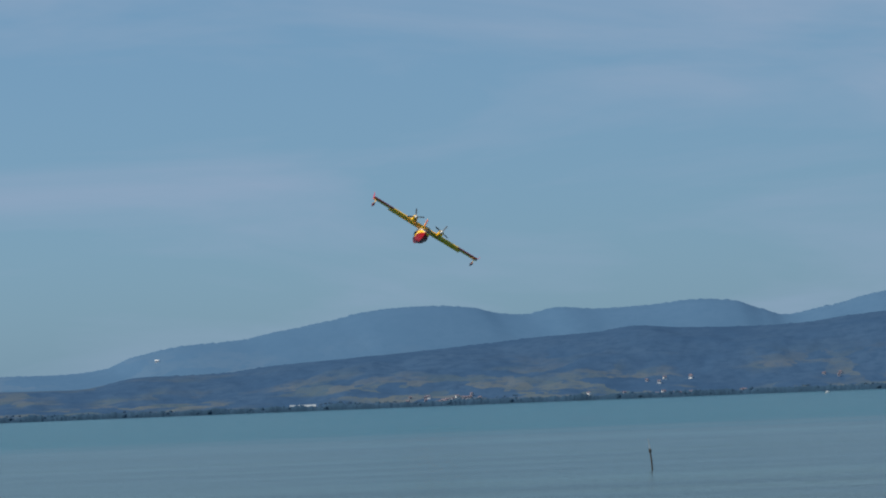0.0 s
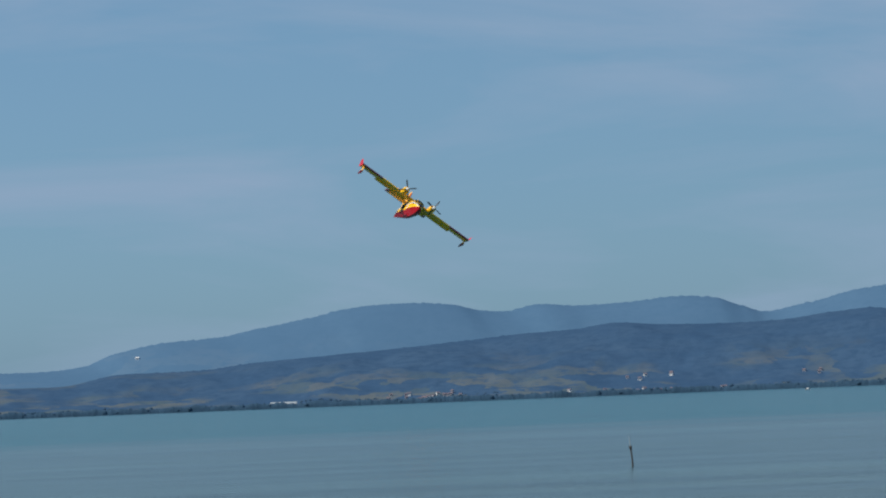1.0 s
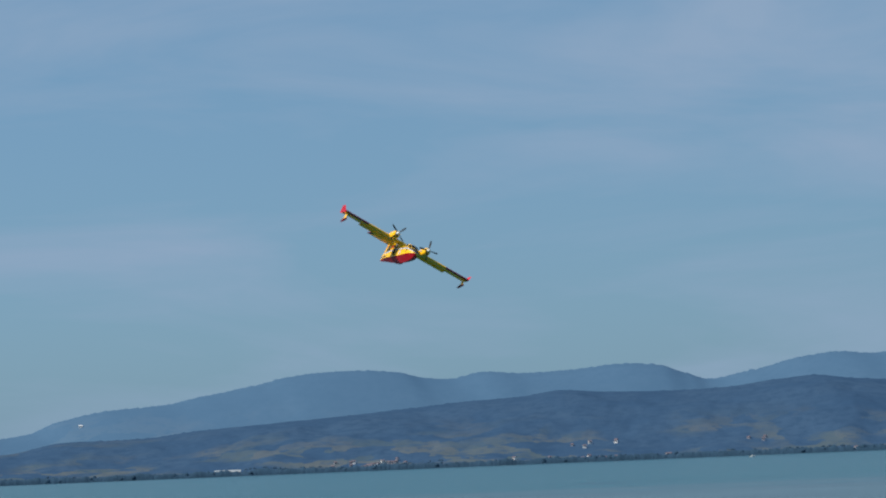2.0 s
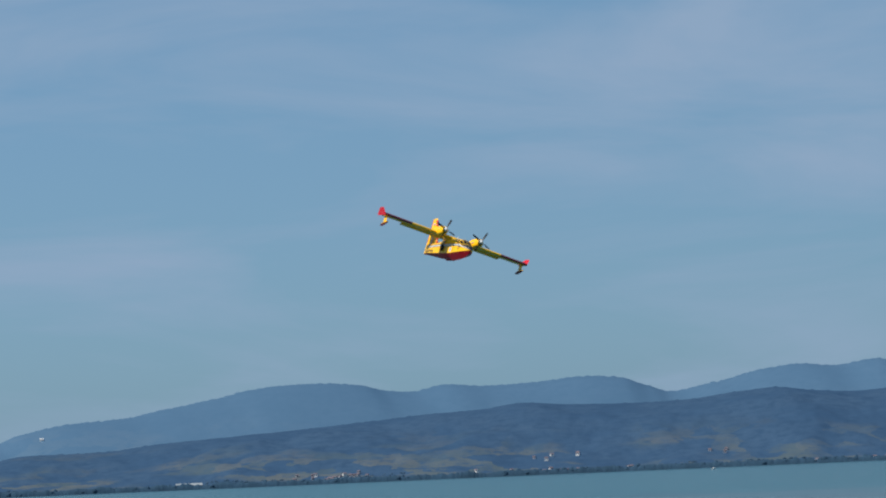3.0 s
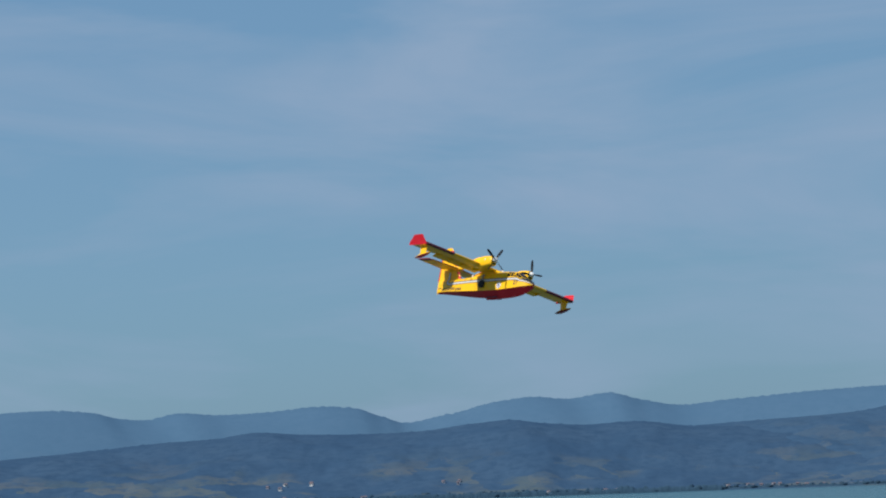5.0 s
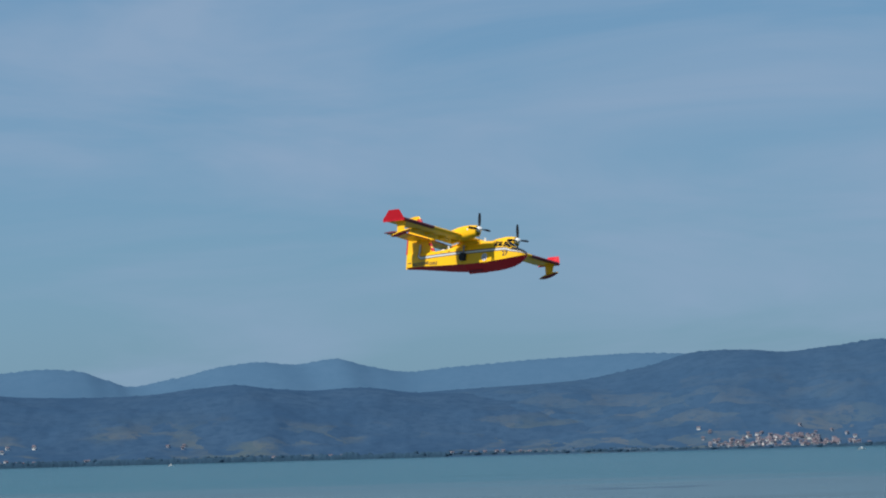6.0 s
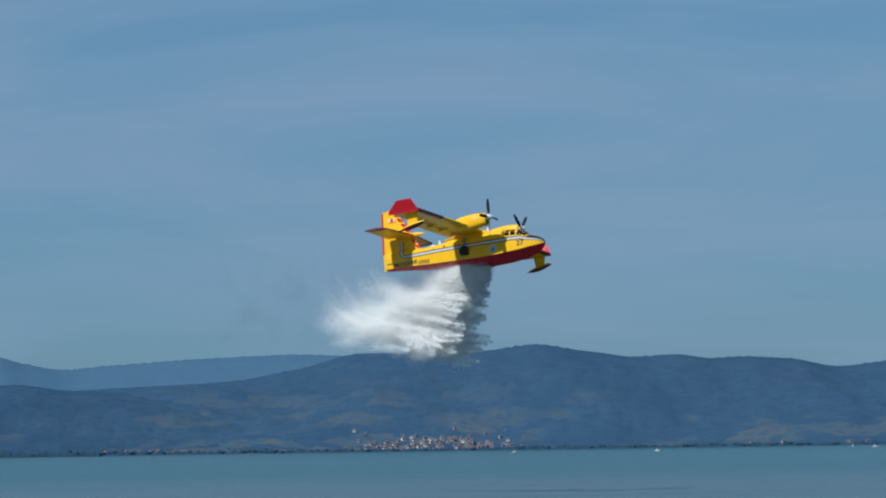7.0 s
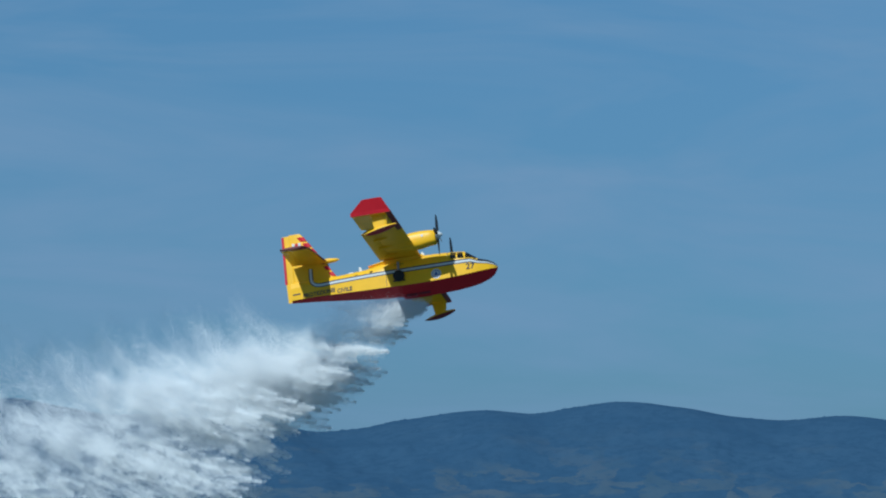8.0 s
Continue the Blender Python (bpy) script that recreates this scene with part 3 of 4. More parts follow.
def lettering(text, size, mat, parent, corner, right, up, name="lettering"):
    """Built-in letters as a thin mesh, from the lower left corner along right."""
    cu = bpy.data.curves.new(name, 'FONT')
    cu.body, cu.size, cu.extrude, cu.resolution_u = text, size, 0.004, 3
    cu.offset = 0.012
    tmp = new("tmp", cu)
    bpy.context.view_layer.update()
    me = bpy.data.meshes.new_from_object(tmp.evaluated_get(bpy.context.evaluated_depsgraph_get()))
    bpy.data.objects.remove(tmp)
    me.materials.clear()
    me.materials.append(mat)
    r, u = Vector(right).normalized(), Vector(up).normalized()
    m = Matrix((r, u, r.cross(u))).transposed().to_4x4()
    m.translation = corner
    me.transform(m)
    ob = new(name, me)
    ob.parent = parent
    return ob


def build_aircraft():
    plane = new("water_bomber")
    tagged(plane, "yellow and red twin-propeller amphibious firefighting aircraft in flight", "aircraft")
    xs = [s[0] for s in STATIONS]
    fine = sorted(set(xs + [-3.3, -4.5, -7.9, -9.8, -11.4, -13.3, -15.7, -18.2]), reverse=True)
    part("hull_bottom", strip((0, 1), fine), RED, plane, "red boat hull with a step", True)
    part("fuselage", joined(strip((1, 2), fine), strip((2, 5), [-16.6, -17.0, -18.2, -19.5]), strip((5, 6, 7, 8), [x for x in fine if x <= -1.7]), strip((5, 6), [x for x in fine if x >= -1.7]),
                            loft([[Vector((-19.5, s * section(-19.5)[r][0], section(-19.5)[r][1])) + OFF for r in range(9)] for s in (-1, 1)], caps=False, closed=False)),
         YELLOW, plane, "yellow painted fuselage", True)
    part("antiglare_panel", strip((6, 7, 8), [x for x in fine if x >= -1.7]), BLACK, plane, "matt black panel before the windscreen", True)
    part("nose_cap", loft([[Vector((0.0, s * section(-0.02)[r][0] * 0.9, section(-0.02)[r][1])) + OFF for r in range(9)] for s in (-1, 1)], caps=False, closed=False), RED, plane)
    part("pinstripe", strip((2, 3), [x for x in fine if x > -16.7] + [-16.6]), NAVY, plane, "dark blue line")
    part("cheatline", strip((3, 4), [x for x in fine if x > -16.7] + [-16.6]), WHITE, plane, "white stripe along the fuselage")
    part("pinstripe", strip((4, 5), [x for x in fine if x > -16.7] + [-16.6]), NAVY, plane, "dark blue line")
    # the stripe sweeps up at the tail
    for side in (-1, 1):
        for w0, w1, mt, nm in ((0, 0.08, NAVY, "pinstripe"), (0.08, 0.30, WHITE, "cheatline_sweep"), (0.30, 0.38, NAVY, "pinstripe")):
            def on_tail(x, z):
                w = section(x)[1][0] + 0.025
                return side * (w if z < 2.72 else w + (0.225 - w) * min(1, (z - 2.72) / 0.6))
            rings = []
            for k in range(9):
                a = radians(90 * k / 8)
                ring = []
                for r in (1.1 - w0, 1.1 - w1):
                    x, z = -16.6 - r * math.sin(a), 3.35 - r * math.cos(a)
                    ring.append(Vector((x, on_tail(x, z), z)) + OFF)
                rings.append(ring)
            rings.append([Vector((-16.6 - r, side * 0.225, 4.3)) + OFF for r in (1.1 - w0, 1.1 - w1)])
            part(nm, loft(rings, caps=False, closed=False), mt, plane)
    # cockpit panes
    for side in (-1, 1):
        for row, a, c in ((7, 0.05, 0.94), (6, 0.08, 0.94)):
            q = [skin(-1.80, row, a, side, .06), skin(-1.80, row, c, side, .06), skin(-2.75, row, c, side, .06), skin(-2.70, row, a, side, .06)]
            part("windscreen_pane", (q, [(0, 1, 2, 3)]), GLASS, plane, "dark tinted cockpit glass")
        for x0, x1 in ((-2.15, -2.75), (-2.85, -3.45), (-3.55, -4.1)):
            q = [skin(x0, 5, 0.30, side, .06), skin(x0 - 0.08, 5, 0.97, side, .06), skin(x1, 5, 0.97, side, .06), skin(x1, 5, 0.30, side, .06)]
            part("side_window", (q, [(0, 1, 2, 3)]), GLASS, plane, "dark tinted cockpit glass")
        for x0, x1 in ((-2.95, -3.45), (-3.55, -4.0)):
            q = [skin(x0, 6, 0.05, side, .06), skin(x0, 6, 0.55, side, .06), skin(x1, 6, 0.55, side, .06), skin(x1, 6, 0.05, side, .06)]
            part("side_window", (q, [(0, 1, 2, 3)]), GLASS, plane, "dark tinted cockpit glass")
        for x in (-11.6, -13.0):
            q = [skin(x + 0.16 * math.cos(a), 5, 0.45 + 0.3 * math.sin(a), side, .015) for a in [2 * math.pi * k / 12 for k in range(12)]]
            part("cabin_window", (q, [tuple(range(12))]), GLASS, plane, "dark round cabin window")
    # wing
    part("centre_wing", wing_piece(-1.7, 1.7, 0.0, 1.0), YELLOW, plane, "", True)
    part("wing_fairing", loft([circle_x(x + OFF.x, 0, 3.6 + OFF.z, w, h, 14) for x, w, h in ((-6.2, 0.5, 0.1), (-6.9, 1.25, 0.42), (-8.5, 1.32, 0.5), (-10.4, 1.1, 0.3), (-12.0, 0.5, 0.05))]), YELLOW, plane, "", True)
    for side in (-1, 1):
        def sy(shape):
            return [(v[0], side * v[1], v[2]) for v in shape[0]], shape[1]
        part("wing", sy(joined(wing_piece(1.7, 8.8, 0.0, 0.79), wing_piece(8.8, 14.0, 0.13, 0.79))), YELLOW, plane, "yellow high-mounted wing", True)
        part("leading_edge", sy(wing_piece(8.8, 14.0, 0.0, 0.13)), DARK_RED, plane, "dull red leading edge", True)
        hinge = Vector((-9.48, 0, 3.70)) + OFF
        droop = Matrix.Translation(hinge) @ pose(0, 0, -0.04, 0, -20, 0) @ Matrix.Translation(-hinge)
        part("flap", moved(sy(wing_piece(1.75, 9.7, 0.74, 1.02)), droop), YELLOW, plane, "lowered flap", True)
        part("aileron", sy(wing_piece(9.72, 13.9, 0.775, 1.0, z=3.865)), YELLOW, plane, "", True)
        for y in (2.6, 5.0, 7.3, 9.4):
            part("flap_fairing", loft([[Vector((x, side * y + q * .07, z)) + OFF for q, z in ((-1, 3.68), (1, 3.68), (1, zz), (-1, zz))] for x, zz in ((-8.6, 3.66), (-9.3, 3.50), (-9.9, 3.42))]), YELLOW, plane)
        part("winglet", loft([[Vector((x, side * (y + q), z)) + OFF for x, q in ((xl, 0), ((xl * .7 + xt * .3), .05), (xt, 0), ((xl * .7 + xt * .3), -.05))]
                              for z, xl, xt, y in ((3.66, -6.90, -10.47, 14.0), (3.95, -6.98, -10.45, 14.08), (4.92, -7.50, -9.28, 14.46), (4.95, -7.6, -9.2, 14.47))]), RED, plane, "red upswept winglet")
        # wing float
        part("float_pylon", sy(upright([(2.45, -7.45, -8.55, 13.4), (3.75, -7.3, -8.8, 13.4)], 0.12)), YELLOW, plane, "", True)
        fl, fb = [], []
        for k in range(11):
            s = k / 10
            x, zc = -6.55 - 3.05 * s, 2.62 - 0.62 * s
            g = math.sin(math.pi * min(1, s * 0.93 + 0.07)) ** 0.75 if s < 1 else 0.05
            g = max(g, 0.06)
            fl.append([Vector((x, side * 13.4 + 0.30 * g * math.cos(a), zc + 0.02 + 0.26 * g * max(0.0, math.sin(a)))) + OFF for a in [math.pi * j / 8 for j in range(9)]])
            fb.append([Vector((x, side * 13.4 + 0.30 * g * q, zc + 0.02 - 0.36 * g * (1 - abs(q)))) + OFF for q in (-1, -0.5, 0, 0.5, 1)])
        flo = part("float", loft(fl), YELLOW, plane, "yellow wing float", True)
        part("float_keel", loft(fb), DARK_RED, flo, "dark red float bottom", True)
        # engine
        yc = 3.48
        rings = []
        for x, top, low, w in ((-4.86, 4.93, 3.80, 0.50), (-4.98, 5.00, 3.70, 0.57), (-5.5, 5.06, 3.66, 0.60), (-6.3, 5.10, 3.50, 0.62), (-6.95, 5.06, 3.46, 0.62),
                               (-7.9, 4.95, 3.56, 0.60), (-9.0, 4.70, 3.66, 0.46), (-9.9, 4.42, 3.74, 0.28), (-10.5, 4.16, 3.80, 0.08)):
            mid, half = (top + low) / 2, (top - low) / 2
            ring = []
            for j in range(20):
                c, q = math.cos(2 * math.pi * j / 20), math.sin(2 * math.pi * j / 20)
                ring.append(Vector((x, side * yc + w * math.copysign(abs(c) ** 0.62, c), mid + half * math.copysign(abs(q) ** (0.85 if q > 0 else 0.55), q))) + OFF)
            rings.append(ring)
        nacelle = part("nacelle", loft(rings), YELLOW, plane, "yellow engine nacelle", True)
        part("intake", loft([circle_x(x + OFF.x, side * yc, z + OFF.z, r, r * 0.55, 14) for x, r, z in ((-4.84, 0.20, 3.98), (-4.9, 0.27, 3.97), (-5.3, 0.25, 3.95))]), BLACK, nacelle, "dark air intake", True)
        part("cowl_ring", loft([circle_x(x + OFF.x, side * yc, 4.54 + OFF.z, r, r, 16) for x, r in ((-4.78, 0.30), (-4.82, 0.37), (-4.9, 0.39))]), BLACK, nacelle, "dark cowl ring", True)
        part("cowl_badge", box(-6.15 + OFF.x, -5.95 + OFF.x, side * (yc + 0.615), side * (yc + 0.625), 4.40 + OFF.z, 4.62 + OFF.z), WHITE, nacelle)
        part("exhaust", loft([circle_x(x + OFF.x, side * (yc - 0.60 * q), 4.2 + OFF.z, r, r, 10) for x, r, q in ((-6.2, 0.08, 1.0), (-6.6, 0.12, 1.06), (-7.0, 0.12, 1.12))]), GREY, plane, "heat-stained exhaust", True)
        prop = new("propeller")
        prop.parent = plane
        prop.matrix_basis = pose(-4.68 + OFF.x, side * yc, 4.54 + OFF.z)
        part("spinner", loft([circle_x(x, 0, 0, r, r, 14) for x, r in ((-0.2, 0.36), (0.02, 0.34), (0.22, 0.26), (0.40, 0.13), (0.46, 0.02))]), WHITE, prop, "white spinner", True)
        for k in range(4):
            rings = []
            for r, c, tw in ((0.25, 0.16, 70), (0.55, 0.30, 52), (1.1, 0.36, 36), (1.6, 0.33, 26), (1.92, 0.24, 21), (1.98, 0.10, 20)):
                d = radians(tw)
                rings.append([(0.5 * c * math.sin(d) * sx - 0.02 * math.cos(d) * sz, r, -0.5 * c * math.cos(d) * sx - 0.02 * math.sin(d) * sz) for sx, sz in ((1, 0), (0.2, 1), (-1, 0), (0.2, -1))])
            part("blade", moved(loft(rings), pose(0, 0, 0, 90 * k, 0, 0)), BLACK, prop, "dark propeller blade")
        PROPS.append(prop)
        # main wheel folded against the hull side
        wy = side * 1.50
        wheel = part("main_wheel", loft([[(-9.0 + OFF.x + r * math.cos(a), wy + q * side, 1.9 + OFF.z + r * math.sin(a)) for a in [2 * math.pi * j / 18 for j in range(18)]]
                                         for r, q in ((0.42, -0.2), (0.52, -0.14), (0.54, 0.0), (0.52, 0.12), (0.40, 0.17))]), RUBBER, plane, "black tyre tucked against the hull", True)
        part("hub", loft([[(-9.0 + OFF.x + r * math.cos(a), wy + q * side, 1.9 + OFF.z + r * math.sin(a)) for a in [2 * math.pi * j / 14 for j in range(14)]] for r, q in ((0.20, 0.14), (0.18, 0.19), (0.08, 0.2))]), RUBBER, wheel)
        part("gear_strut", loft([[(-9.0 + OFF.x + q * math.cos(a), side * y + q * math.sin(a), z + OFF.z) for a in [2 * math.pi * j / 8 for j in range(8)]] for q, y, z in ((0.09, 1.42, 1.9), (0.10, 1.38, 2.7), (0.12, 1.33, 3.3))]), GREY, plane)
        # flat black patch on the skin, painted for the shade in the wheel's recess
        part("wheel_well_shade", ([skin(x, r, s, side, .006) for x, r, s in ((-8.45, 1, 0.35), (-8.5, 5, 0.7), (-9.4, 5, 0.7), (-9.6, 1, 0.35))], [(0, 1, 2, 3)]), BLACK, plane)
        # tailplane
        part("tailplane", sy(slab([(0.0, -15.9, -18.3, 4.82), (4.6, -16.6, -18.35, 4.86)], 0.11)), YELLOW, plane, "", True)
        part("elevator", sy(slab([(0.25, -18.2, -19.2, 4.84), (4.6, -18.3, -19.15, 4.87)], 0.10)), YELLOW, plane, "", True)
        part("tailplane_tip", sy(slab([(4.6, -16.55, -19.16, 4.86), (5.1, -16.75, -19.16, 4.87), (5.2, -17.1, -19.1, 4.87)], 0.10)), DARK_RED, plane, "dark red tailplane tip", True)
        part("tail_leading_edge", sy(slab([(0.3, -15.9, -16.2, 4.83), (4.6, -16.5, -16.75, 4.87)], 0.5)), DARK_RED, plane, "", True)
        # bomb doors under the hull
        for x0 in (-6.4, -7.6):
            part("drop_door", loft([[Vector((x, side * y, z)) + OFF for y, z in ((0.42, 0.40), (0.46, 0.40), (0.50, 0.14), (0.46, 0.14))] for x in (x0, x0 - 1.05)]), DARK_RED, plane, "open red water door")
    # fin and rudder
    part("fin", upright([(3.0, -14.9, -19.3, 0), (3.5, -15.3, -19.3, 0), (5.0, -16.2, -19.3, 0), (7.7, -18.05, -19.4, 0), (8.0, -18.35, -19.4, 0)], 0.09), YELLOW, plane, "tall swept yellow fin", True)
    part("rudder", upright([(1.35, -19.15, -19.85, 0), (3.3, -19.1, -19.95, 0), (7.9, -19.3, -20.0, 0)], 0.16), YELLOW, plane, "", True)
    part("rudder_edge", upright([(3.2, -19.78, -20.05, 0), (7.85, -19.82, -20.08, 0)], 0.25), RED, plane, "red rudder trailing edge", True)
    for k in range(7):
        z0, z1 = 3.35 + 0.64 * k, 3.35 + 0.64 * k + 0.42

        def lead(z):
            return np.interp(z, (3.0, 3.5, 5.0, 7.7, 8.0), (-14.9, -15.3, -16.2, -18.05, -18.35))
        part("fin_band", upright([(z0, lead(z0) + 0.03, lead(z0) - 0.75, 0), (z1, lead(z1) + 0.03, lead(z1) - 0.75, 0)], 0.46), RED, plane, "red band on the fin's edge")
    part("bullet_fairing", loft([circle_x(x + OFF.x, 0, 4.9 + OFF.z, r, r, 12) for x, r in ((-14.7, 0.03), (-15.0, 0.15), (-15.6, 0.24), (-16.6, 0.25), (-17.6, 0.1))]), YELLOW, plane, "", True)
    # flag bars on the fin
    for k, mt in enumerate((WHITE, RED, WHITE)):
        part("fin_flag", box(-19.1 + 0.3 * k + OFF.x, -18.85 + 0.3 * k + OFF.x, -0.17, -0.15, 6.7 + OFF.z, 7.05 + OFF.z), mt, plane)
    # writing on the starboard side
    def along(x0, x1, row, s, text, size, mt, nm):
        a, c = skin(x0, row, s, -1, .035), skin(x1, row, s, -1, .035)
        return lettering(text, size, mt, plane, a, (c.x - a.x, c.y - a.y, 0), (0, 0, 1), nm)
    along(-18.35, -15.3, 1, 0.10, "PROTEZIONE", 0.53, NAVY, "lettering")
    along(-15.0, -13.2, 1, 0.10, "CIVILE", 0.53, NAVY, "lettering")
    along(-2.75, -1.7, 1, 0.42, "27", 0.80, NAVY, "number")
    part("registration_bar", ([skin(x, 1, s, -1, .02) for x, s in ((-19.35, .62), (-18.6, .62), (-18.6, .78), (-19.35, .78))], [(0, 1, 2, 3)]), NAVY, plane)
    c0 = (-5.55, 0.50)
    for r, mt, pr, nm in ((0.46, WHITE, .016, "badge"), (0.36, BLUE, .02, "badge_ring"), (0.30, WHITE, .024, "badge_disc")):
        part(nm, ([skin(c0[0] + r * math.cos(a), 1, c0[1] + r / 1.2 * math.sin(a), -1, pr) for a in [2 * math.pi * k / 20 for k in range(20)]], [tuple(range(20))]), mt, plane, "round white and blue badge")
    part("badge_triangle", ([skin(c0[0] + x, 1, c0[1] + z, -1, .03) for x, z in ((-.2, -.13), (.2, -.13), (0, .2))], [(0, 1, 2)]), BLUE, plane)
    # antennas and hatch lines
    for x in (-6.6, -12.6):
        part("antenna", upright([(section(x)[8][1], x, x - 0.35, 0), (section(x)[8][1] + 0.5, x - 0.2, x - 0.38, 0)], 0.2), WHITE, plane)
    part("roof_antenna", loft([circle_x(x + OFF.x, 0, section(x)[8][1] + OFF.z + 0.04, r, r, 8) for x, r in ((-13.4, 0.03), (-13.6, 0.14), (-13.9, 0.14), (-14.1, 0.03))]), WHITE, plane, "", True)
    door = [skin(x, 1, s, -1, .008) for x, s in ((-10.2, .1), (-10.2, .95), (-10.24, .95), (-10.24, .1))]
    part("door_seam", (door, [(0, 1, 2, 3)]), NAVY, plane)
    return plane


PLANE_ROWS = [
    (0.0, -4.74, 618.60, 44.39, -33.2, -2.3, -81.7), (0.5, -4.49, 590.71, 44.97, -36.3, -1.1, -78.0), (1.0, -2.46, 563.26, 45.65, -36.6, -0.9, -73.9),
    (1.5, 1.37, 536.29, 45.91, -34.0, 0.1, -71.9), (3.0, 21.50, 458.24, 44.33, -18.7, 4.6, -69.0), (3.5, 29.62, 433.18, 42.29, -16.6, 5.4, -64.8),
    (4.0, 38.24, 408.57, 39.31, -16.6, 4.3, -60.0), (5.5, 69.87, 335.64, 31.50, -12.9, 1.1, -57.1), (6.0, 81.75, 311.19, 29.06, -9.1, -0.2, -57.1),
    (6.5, 94.00, 286.34, 27.04, -6.1, -1.7, -56.2), (7.0, 105.94, 261.00, 26.23, -6.4, -5.2, -51.9), (7.5, 117.75, 234.86, 25.83, -9.1, -8.3, -46.5),
    (8.0, 128.52, 207.94, 26.59, -12.1, -8.8, -42.5)]


def plane_state(t):
    """Place and angles of the aircraft at any time, by a smooth curve through its rows."""
    ts = np.array([r[0] for r in PLANE_ROWS])
    vs = np.array([r[1:] for r in PLANE_ROWS])
    sl = np.gradient(vs, ts, axis=0)
    i = min(max(int(np.searchsorted(ts, t, side="right")) - 1, 0), len(ts) - 2)
    h = ts[i + 1] - ts[i]
    s = (t - ts[i]) / h
    return ((1 + 2 * s) * (1 - s) ** 2 * vs[i] + s * (1 - s) ** 2 * h * sl[i] + s * s * (3 - 2 * s) * vs[i + 1] + s * s * (s - 1) * h * sl[i + 1])


def plane_pose(t):
    return pose(*[float(q) for q in plane_state(t)])


KEY_TIMES = [0.5 * k for k in range(11)] + [5.25 + 0.25 * k for k in range(12)]
PROPS = []


# ---------------------------------------------------------------- the falling water
FACING = (Matrix.Rotation(radians(55), 3, 'Z') @ Vector((-0.63, -0.62, 0.47))).normalized()


def spray_mesh(name, rng, length, radius, count, size, mat, head=0.0):
    """Loose flattened drops: with head, a comet with a dense rounded front at the origin and a tail that thins out; without, a soft puff."""
    v, f = [], []
    for _ in range(count):
        s = rng.random() ** head
        wide = math.sqrt(min(1.0, s / 0.16)) * (0.45 + 0.55 * min(1.0, s / 0.6))
        r = radius * wide * min(1.0, abs(rng.gauss(0, 0.46)))
        a = rng.uniform(0, 2 * math.pi)
        c = Vector((-s * length, r * math.cos(a), r * math.sin(a)))
        if not head:
            r = 2.0
            while r > 1.15:
                r = abs(rng.gauss(0, 0.55 * radius))
            c = Vector((length * (max(-0.5, min(0.5, rng.gauss(0, 0.2))) - 0.5), r * math.cos(a), r * math.sin(a)))
        k = size * rng.choice((0.6, 0.8, 1.0, 1.4))
        flat = (FACING + Vector((rng.gauss(0, 0.18), rng.gauss(0, 0.18), rng.gauss(0, 0.18)))).normalized()
        q = flat.to_track_quat('Z', 'Y').to_matrix() @ Matrix.Rotation(rng.uniform(0, 6.3), 3, 'Z')
        n = len(v)
        v += [c + q @ (Vector(p) * k) for p in ((1.25, 0, -0.06), (-0.62, 1.08, -0.06), (-0.62, -1.08, -0.06), (0, 0, 0.12))]
        f += [(n, n + 1, n + 3), (n + 1, n + 2, n + 3), (n + 2, n, n + 3), (n + 2, n + 1, n)]
    return mesh_of(name, v, f, mat)


def build_water_drop():
    """Bursts of water leave the doors one after another; each has a heavy head and lighter pieces that the air holds back."""
    rng = random.Random(21)
    heads = [spray_mesh("spray", rng, rng.uniform(2.0, 3.2), 0.85, 1250, 0.018, SPRAY, 1.4) for _ in range(8)]
    dense = [spray_mesh("spray", rng, rng.uniform(3.2, 4.6), 1.15, 1900, 0.0175, SPRAY, 1.2) for _ in range(9)]
    light = [spray_mesh("spray", rng, rng.uniform(4.2, 5.6), 1.75, 2300, 0.0150, SPRAY) for _ in range(10)]
    haze = [spray_mesh("spray", rng, rng.uniform(5.0, 7.0), 1.9, 850, 0.0130, SPRAY) for _ in range(6)]
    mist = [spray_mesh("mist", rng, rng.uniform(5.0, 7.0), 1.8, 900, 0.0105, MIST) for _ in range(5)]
    pieces = []

    def let_go(me, label, start, drag, spread):
        ob = new("water_spray", me)
        tagged(ob, label, "water", "released water", "stuff")
        pieces.append((ob, start, drag, spread, rng.uniform(-1, 1)))
    bursts = 175
    for i in range(bursts):
        u = (i + rng.random()) / bursts
        start = 6.14 + (1.16 * u / 0.86 if u < 0.86 else 1.16 + 0.62 * (u - 0.86) / 0.14)
        least = (0.0021 + 0.0047 * (start - 6.14)) * math.exp(abs(rng.gauss(0, 0.26)))
        way = Vector([max(-1.7, min(1.7, rng.gauss(0, 1))) for _ in range(3)])
        count = 13 if start < 7.35 else 7
        for k in range(count):
            q = k / (count - 1)
            last = 0.026 + 0.020 * min(1.0, (start - 6.14) / 0.4)
            drag = least * (last / least) ** (q ** 1.45) * math.exp(rng.gauss(0, 0.10) * (k > 0))
            loose = way + Vector([rng.gauss(0, 0.12 + 0.55 * q) for _ in range(3)])
            let_go(rng.choice(heads if k < 4 else dense if drag < 0.012 else light if drag < 0.024 else haze), "white streak of water falling from the aircraft",
                   start + (0.03 * rng.random() if k else 0), drag, loose)
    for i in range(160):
        let_go(rng.choice(mist), "thin mist trailing from the released water, coloured grey for shade", rng.triangular(6.04, 7.4, 6.2), rng.uniform(0.03, 0.22),
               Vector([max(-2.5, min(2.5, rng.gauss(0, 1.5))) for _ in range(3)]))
    return pieces


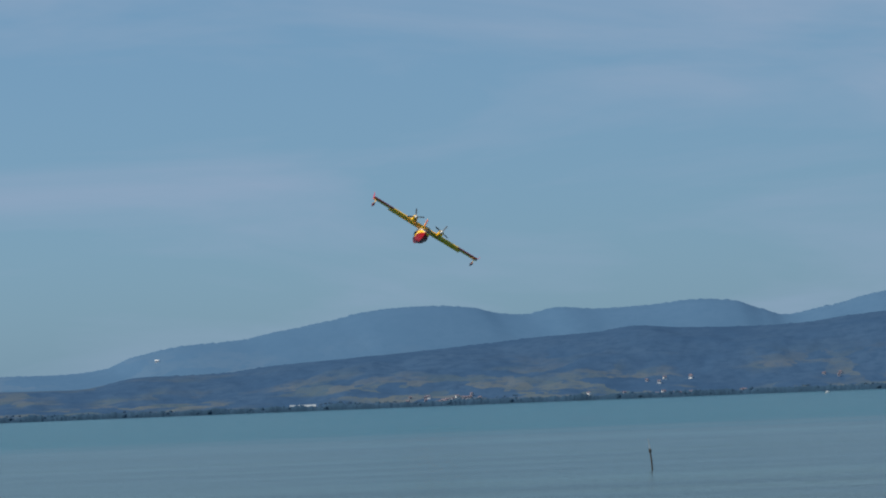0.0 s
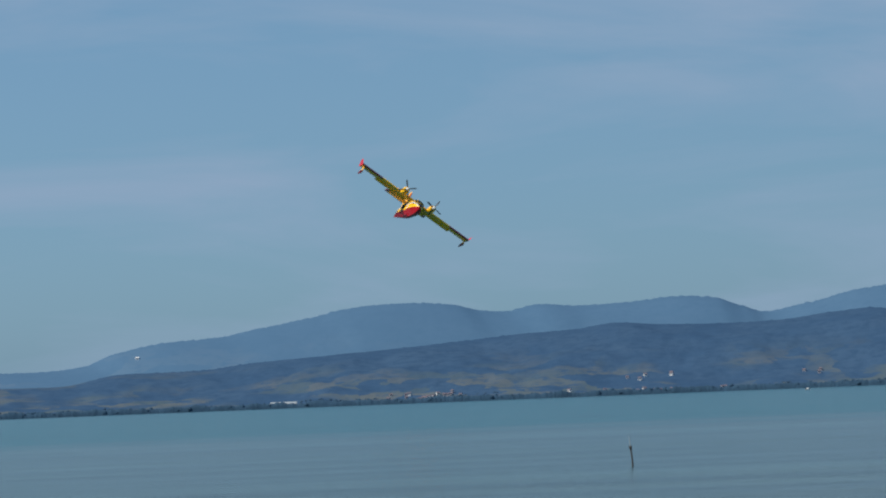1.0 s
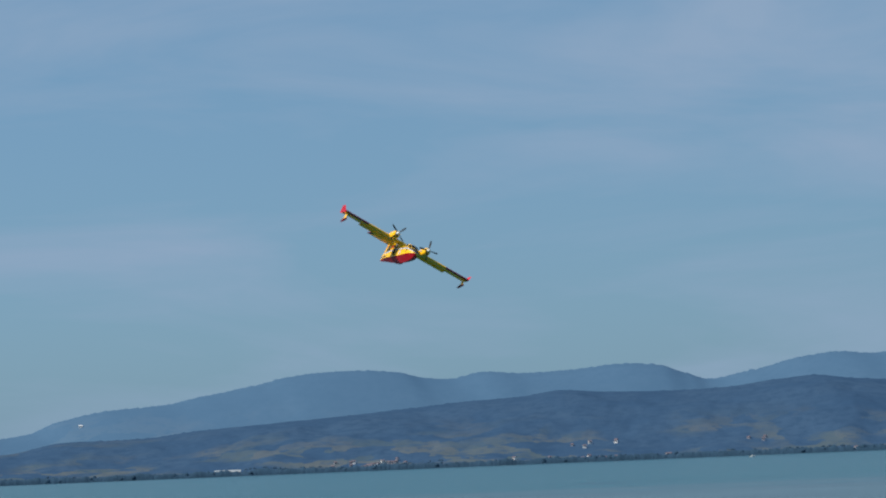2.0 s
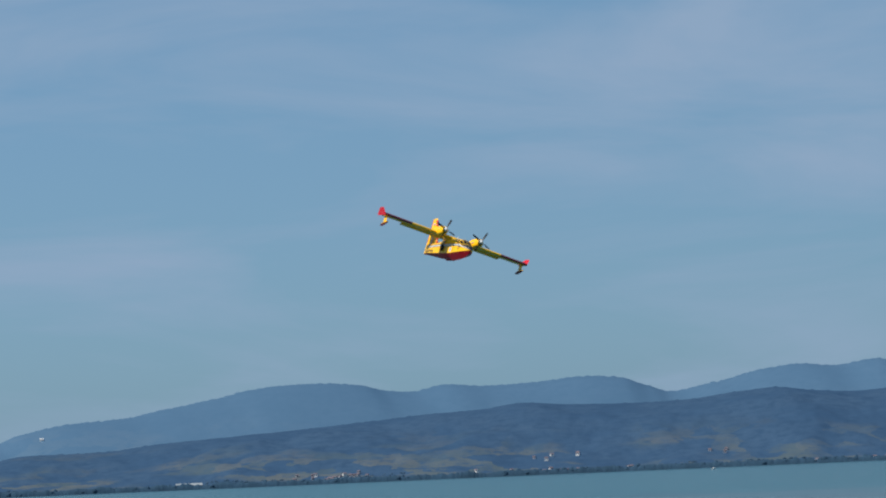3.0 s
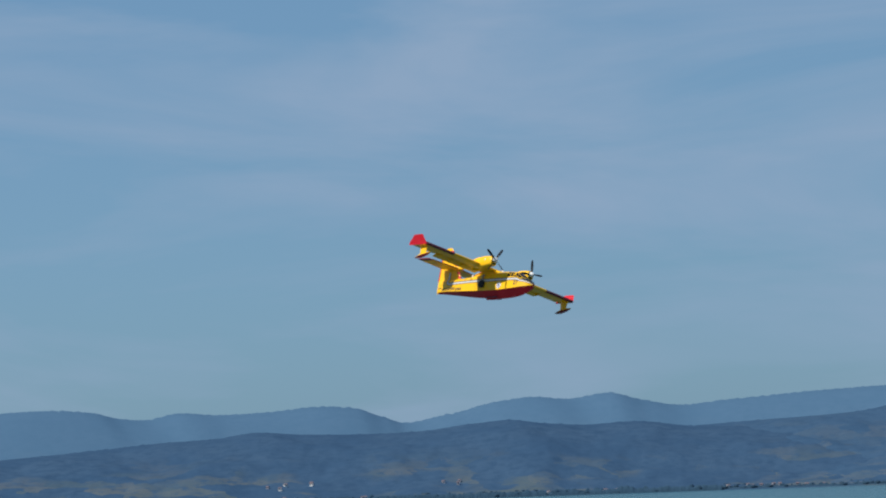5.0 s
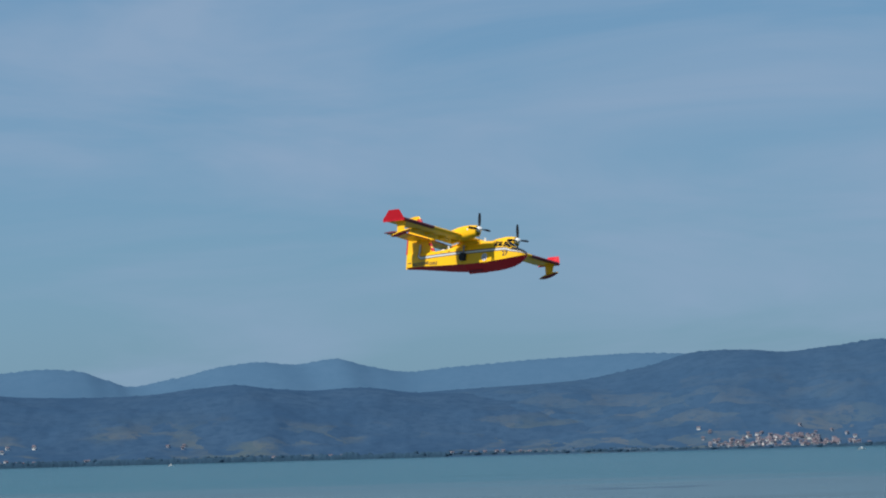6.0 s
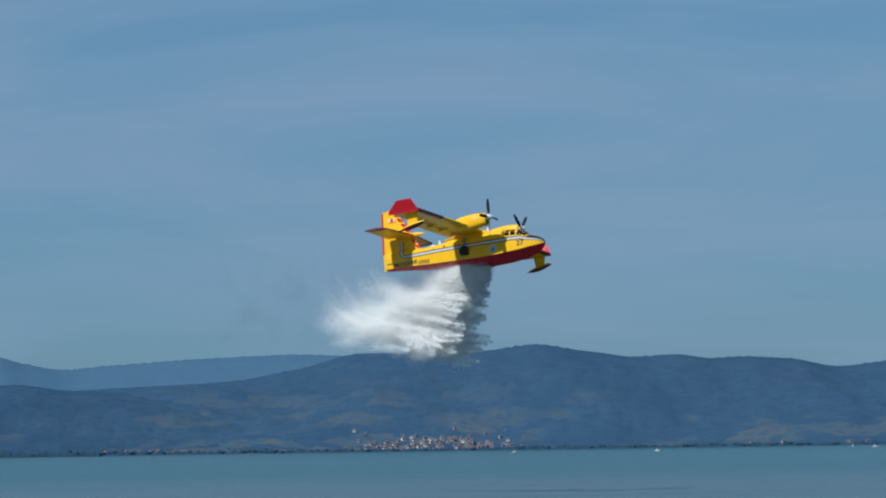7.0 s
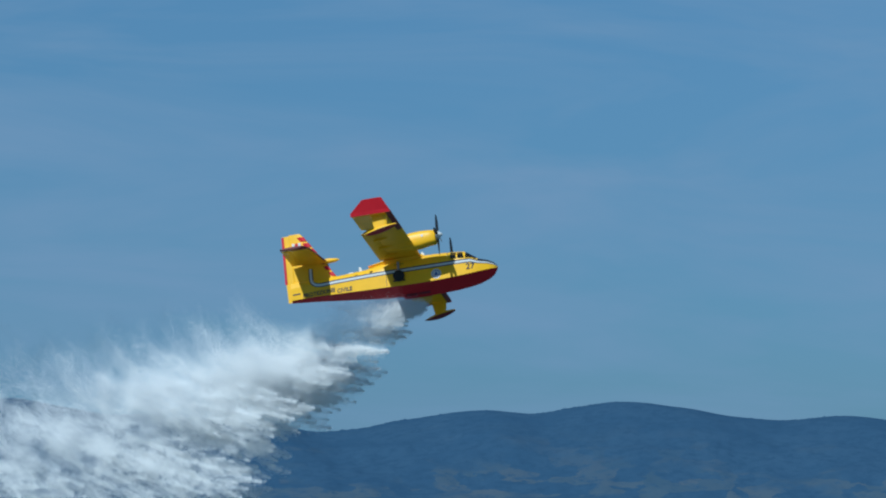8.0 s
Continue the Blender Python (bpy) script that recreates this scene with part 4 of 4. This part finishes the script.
def spray_rows(start, drag, spread, turn):
    """Carried in the tanks, then let go: drag holds it back while it falls."""
    hold = pose(2.6, 0, -0.35)
    rows = [(t, plane_pose(t) @ hold) for t in KEY_TIMES if t < start - 0.04]
    start = round(start * 30) / 30
    at = plane_pose(start) @ pose(1.8, 0, -2.7)
    rows.append((start, at))
    p = at.translation.copy()
    v = Vector((plane_state(start + 0.02) - plane_state(start - 0.02))[:3] / 0.04)
    side = Vector((-v.y, v.x, 0)).normalized()
    v += side * spread.x * 2.6 + Vector((0, 0, -5.9 + 0.75 * spread.y)) + v.normalized() * spread.z * 0.6
    head = math.degrees(at.to_euler().z)
    t, step = start, 1 / 60
    due = start + 0.1
    while t < 8.0 - 1e-6:
        age = t - start
        v += (Vector((0, 0, -9.8)) - drag * (1 + 1.9 * age) * v.length * v) * step
        p += v * step
        t += step
        if t >= due - 1e-6 or t >= 8.0 - 1e-6:
            tip = math.degrees(math.atan2(-v.z, max(16.0, math.hypot(v.x, v.y))))
            rows.append((min(8.0, t), pose(p.x, p.y, p.z, 22 * turn * age, tip * 0.55 + (4 + 600 * drag) * spread.y * age, head + (6 + 900 * drag) * spread.z * age)))
            due += 0.2
    return rows


build_lake()
build_shore()
build_range("hills_far", FAR_CREST, 4300, 4750, 16, -24, FAR_LAND, 1.0, "wooded ridge coloured pale blue for summer haze", 900, 26)
build_range("hills_near", NEAR_CREST, NEAR[1], NEAR[2], 16, -22, NEAR_LAND, NEAR[3], "wooded shore hills with dry fields, tinted blue for haze", 900)
build_range("hills_massif", MASSIF_CREST, MASSIF[1], MASSIF[2], -8, -50, MASSIF_LAND, MASSIF[3], "dark wooded massif above a lakeside town, tinted blue for haze", 1000)
build_woods()
build_houses()
build_boats()
build_post()
AIRCRAFT = build_aircraft()
WATER = build_water_drop()


def motions():
    walk(AIRCRAFT, [(t, plane_pose(t)) for t in KEY_TIMES])
    # blade angles at the half seconds, starboard and port
    for prop, marks in zip(PROPS, ((28, 36, 39, 79, 60, 40, 74, 2, 7, 30, 60, 8, 5, 5, 3, 5, 0), (78, 1, 82, 26, 10, 40, 69, 62, 17, 40, 10, 58, 9, 50, 50, 5, 5))):
        rows, angle = [], float(marks[0])
        home = prop.matrix_basis.translation.copy()
        for k in range(16):
            off = (marks[k + 1] - angle + 330 + 45) % 90 - 45
            for q in range(5):
                rows.append((0.5 * k + 0.1 * q, pose(*home, angle + q * (-330 + off) / 5, 0, 0)))
            angle += -330 + off
        rows.append((8.0, pose(*home, angle, 0, 0)))
        walk(prop, rows)
    for ob, start, drag, spread, turn in WATER:
        walk(ob, spray_rows(start, drag, spread, turn))


motions()
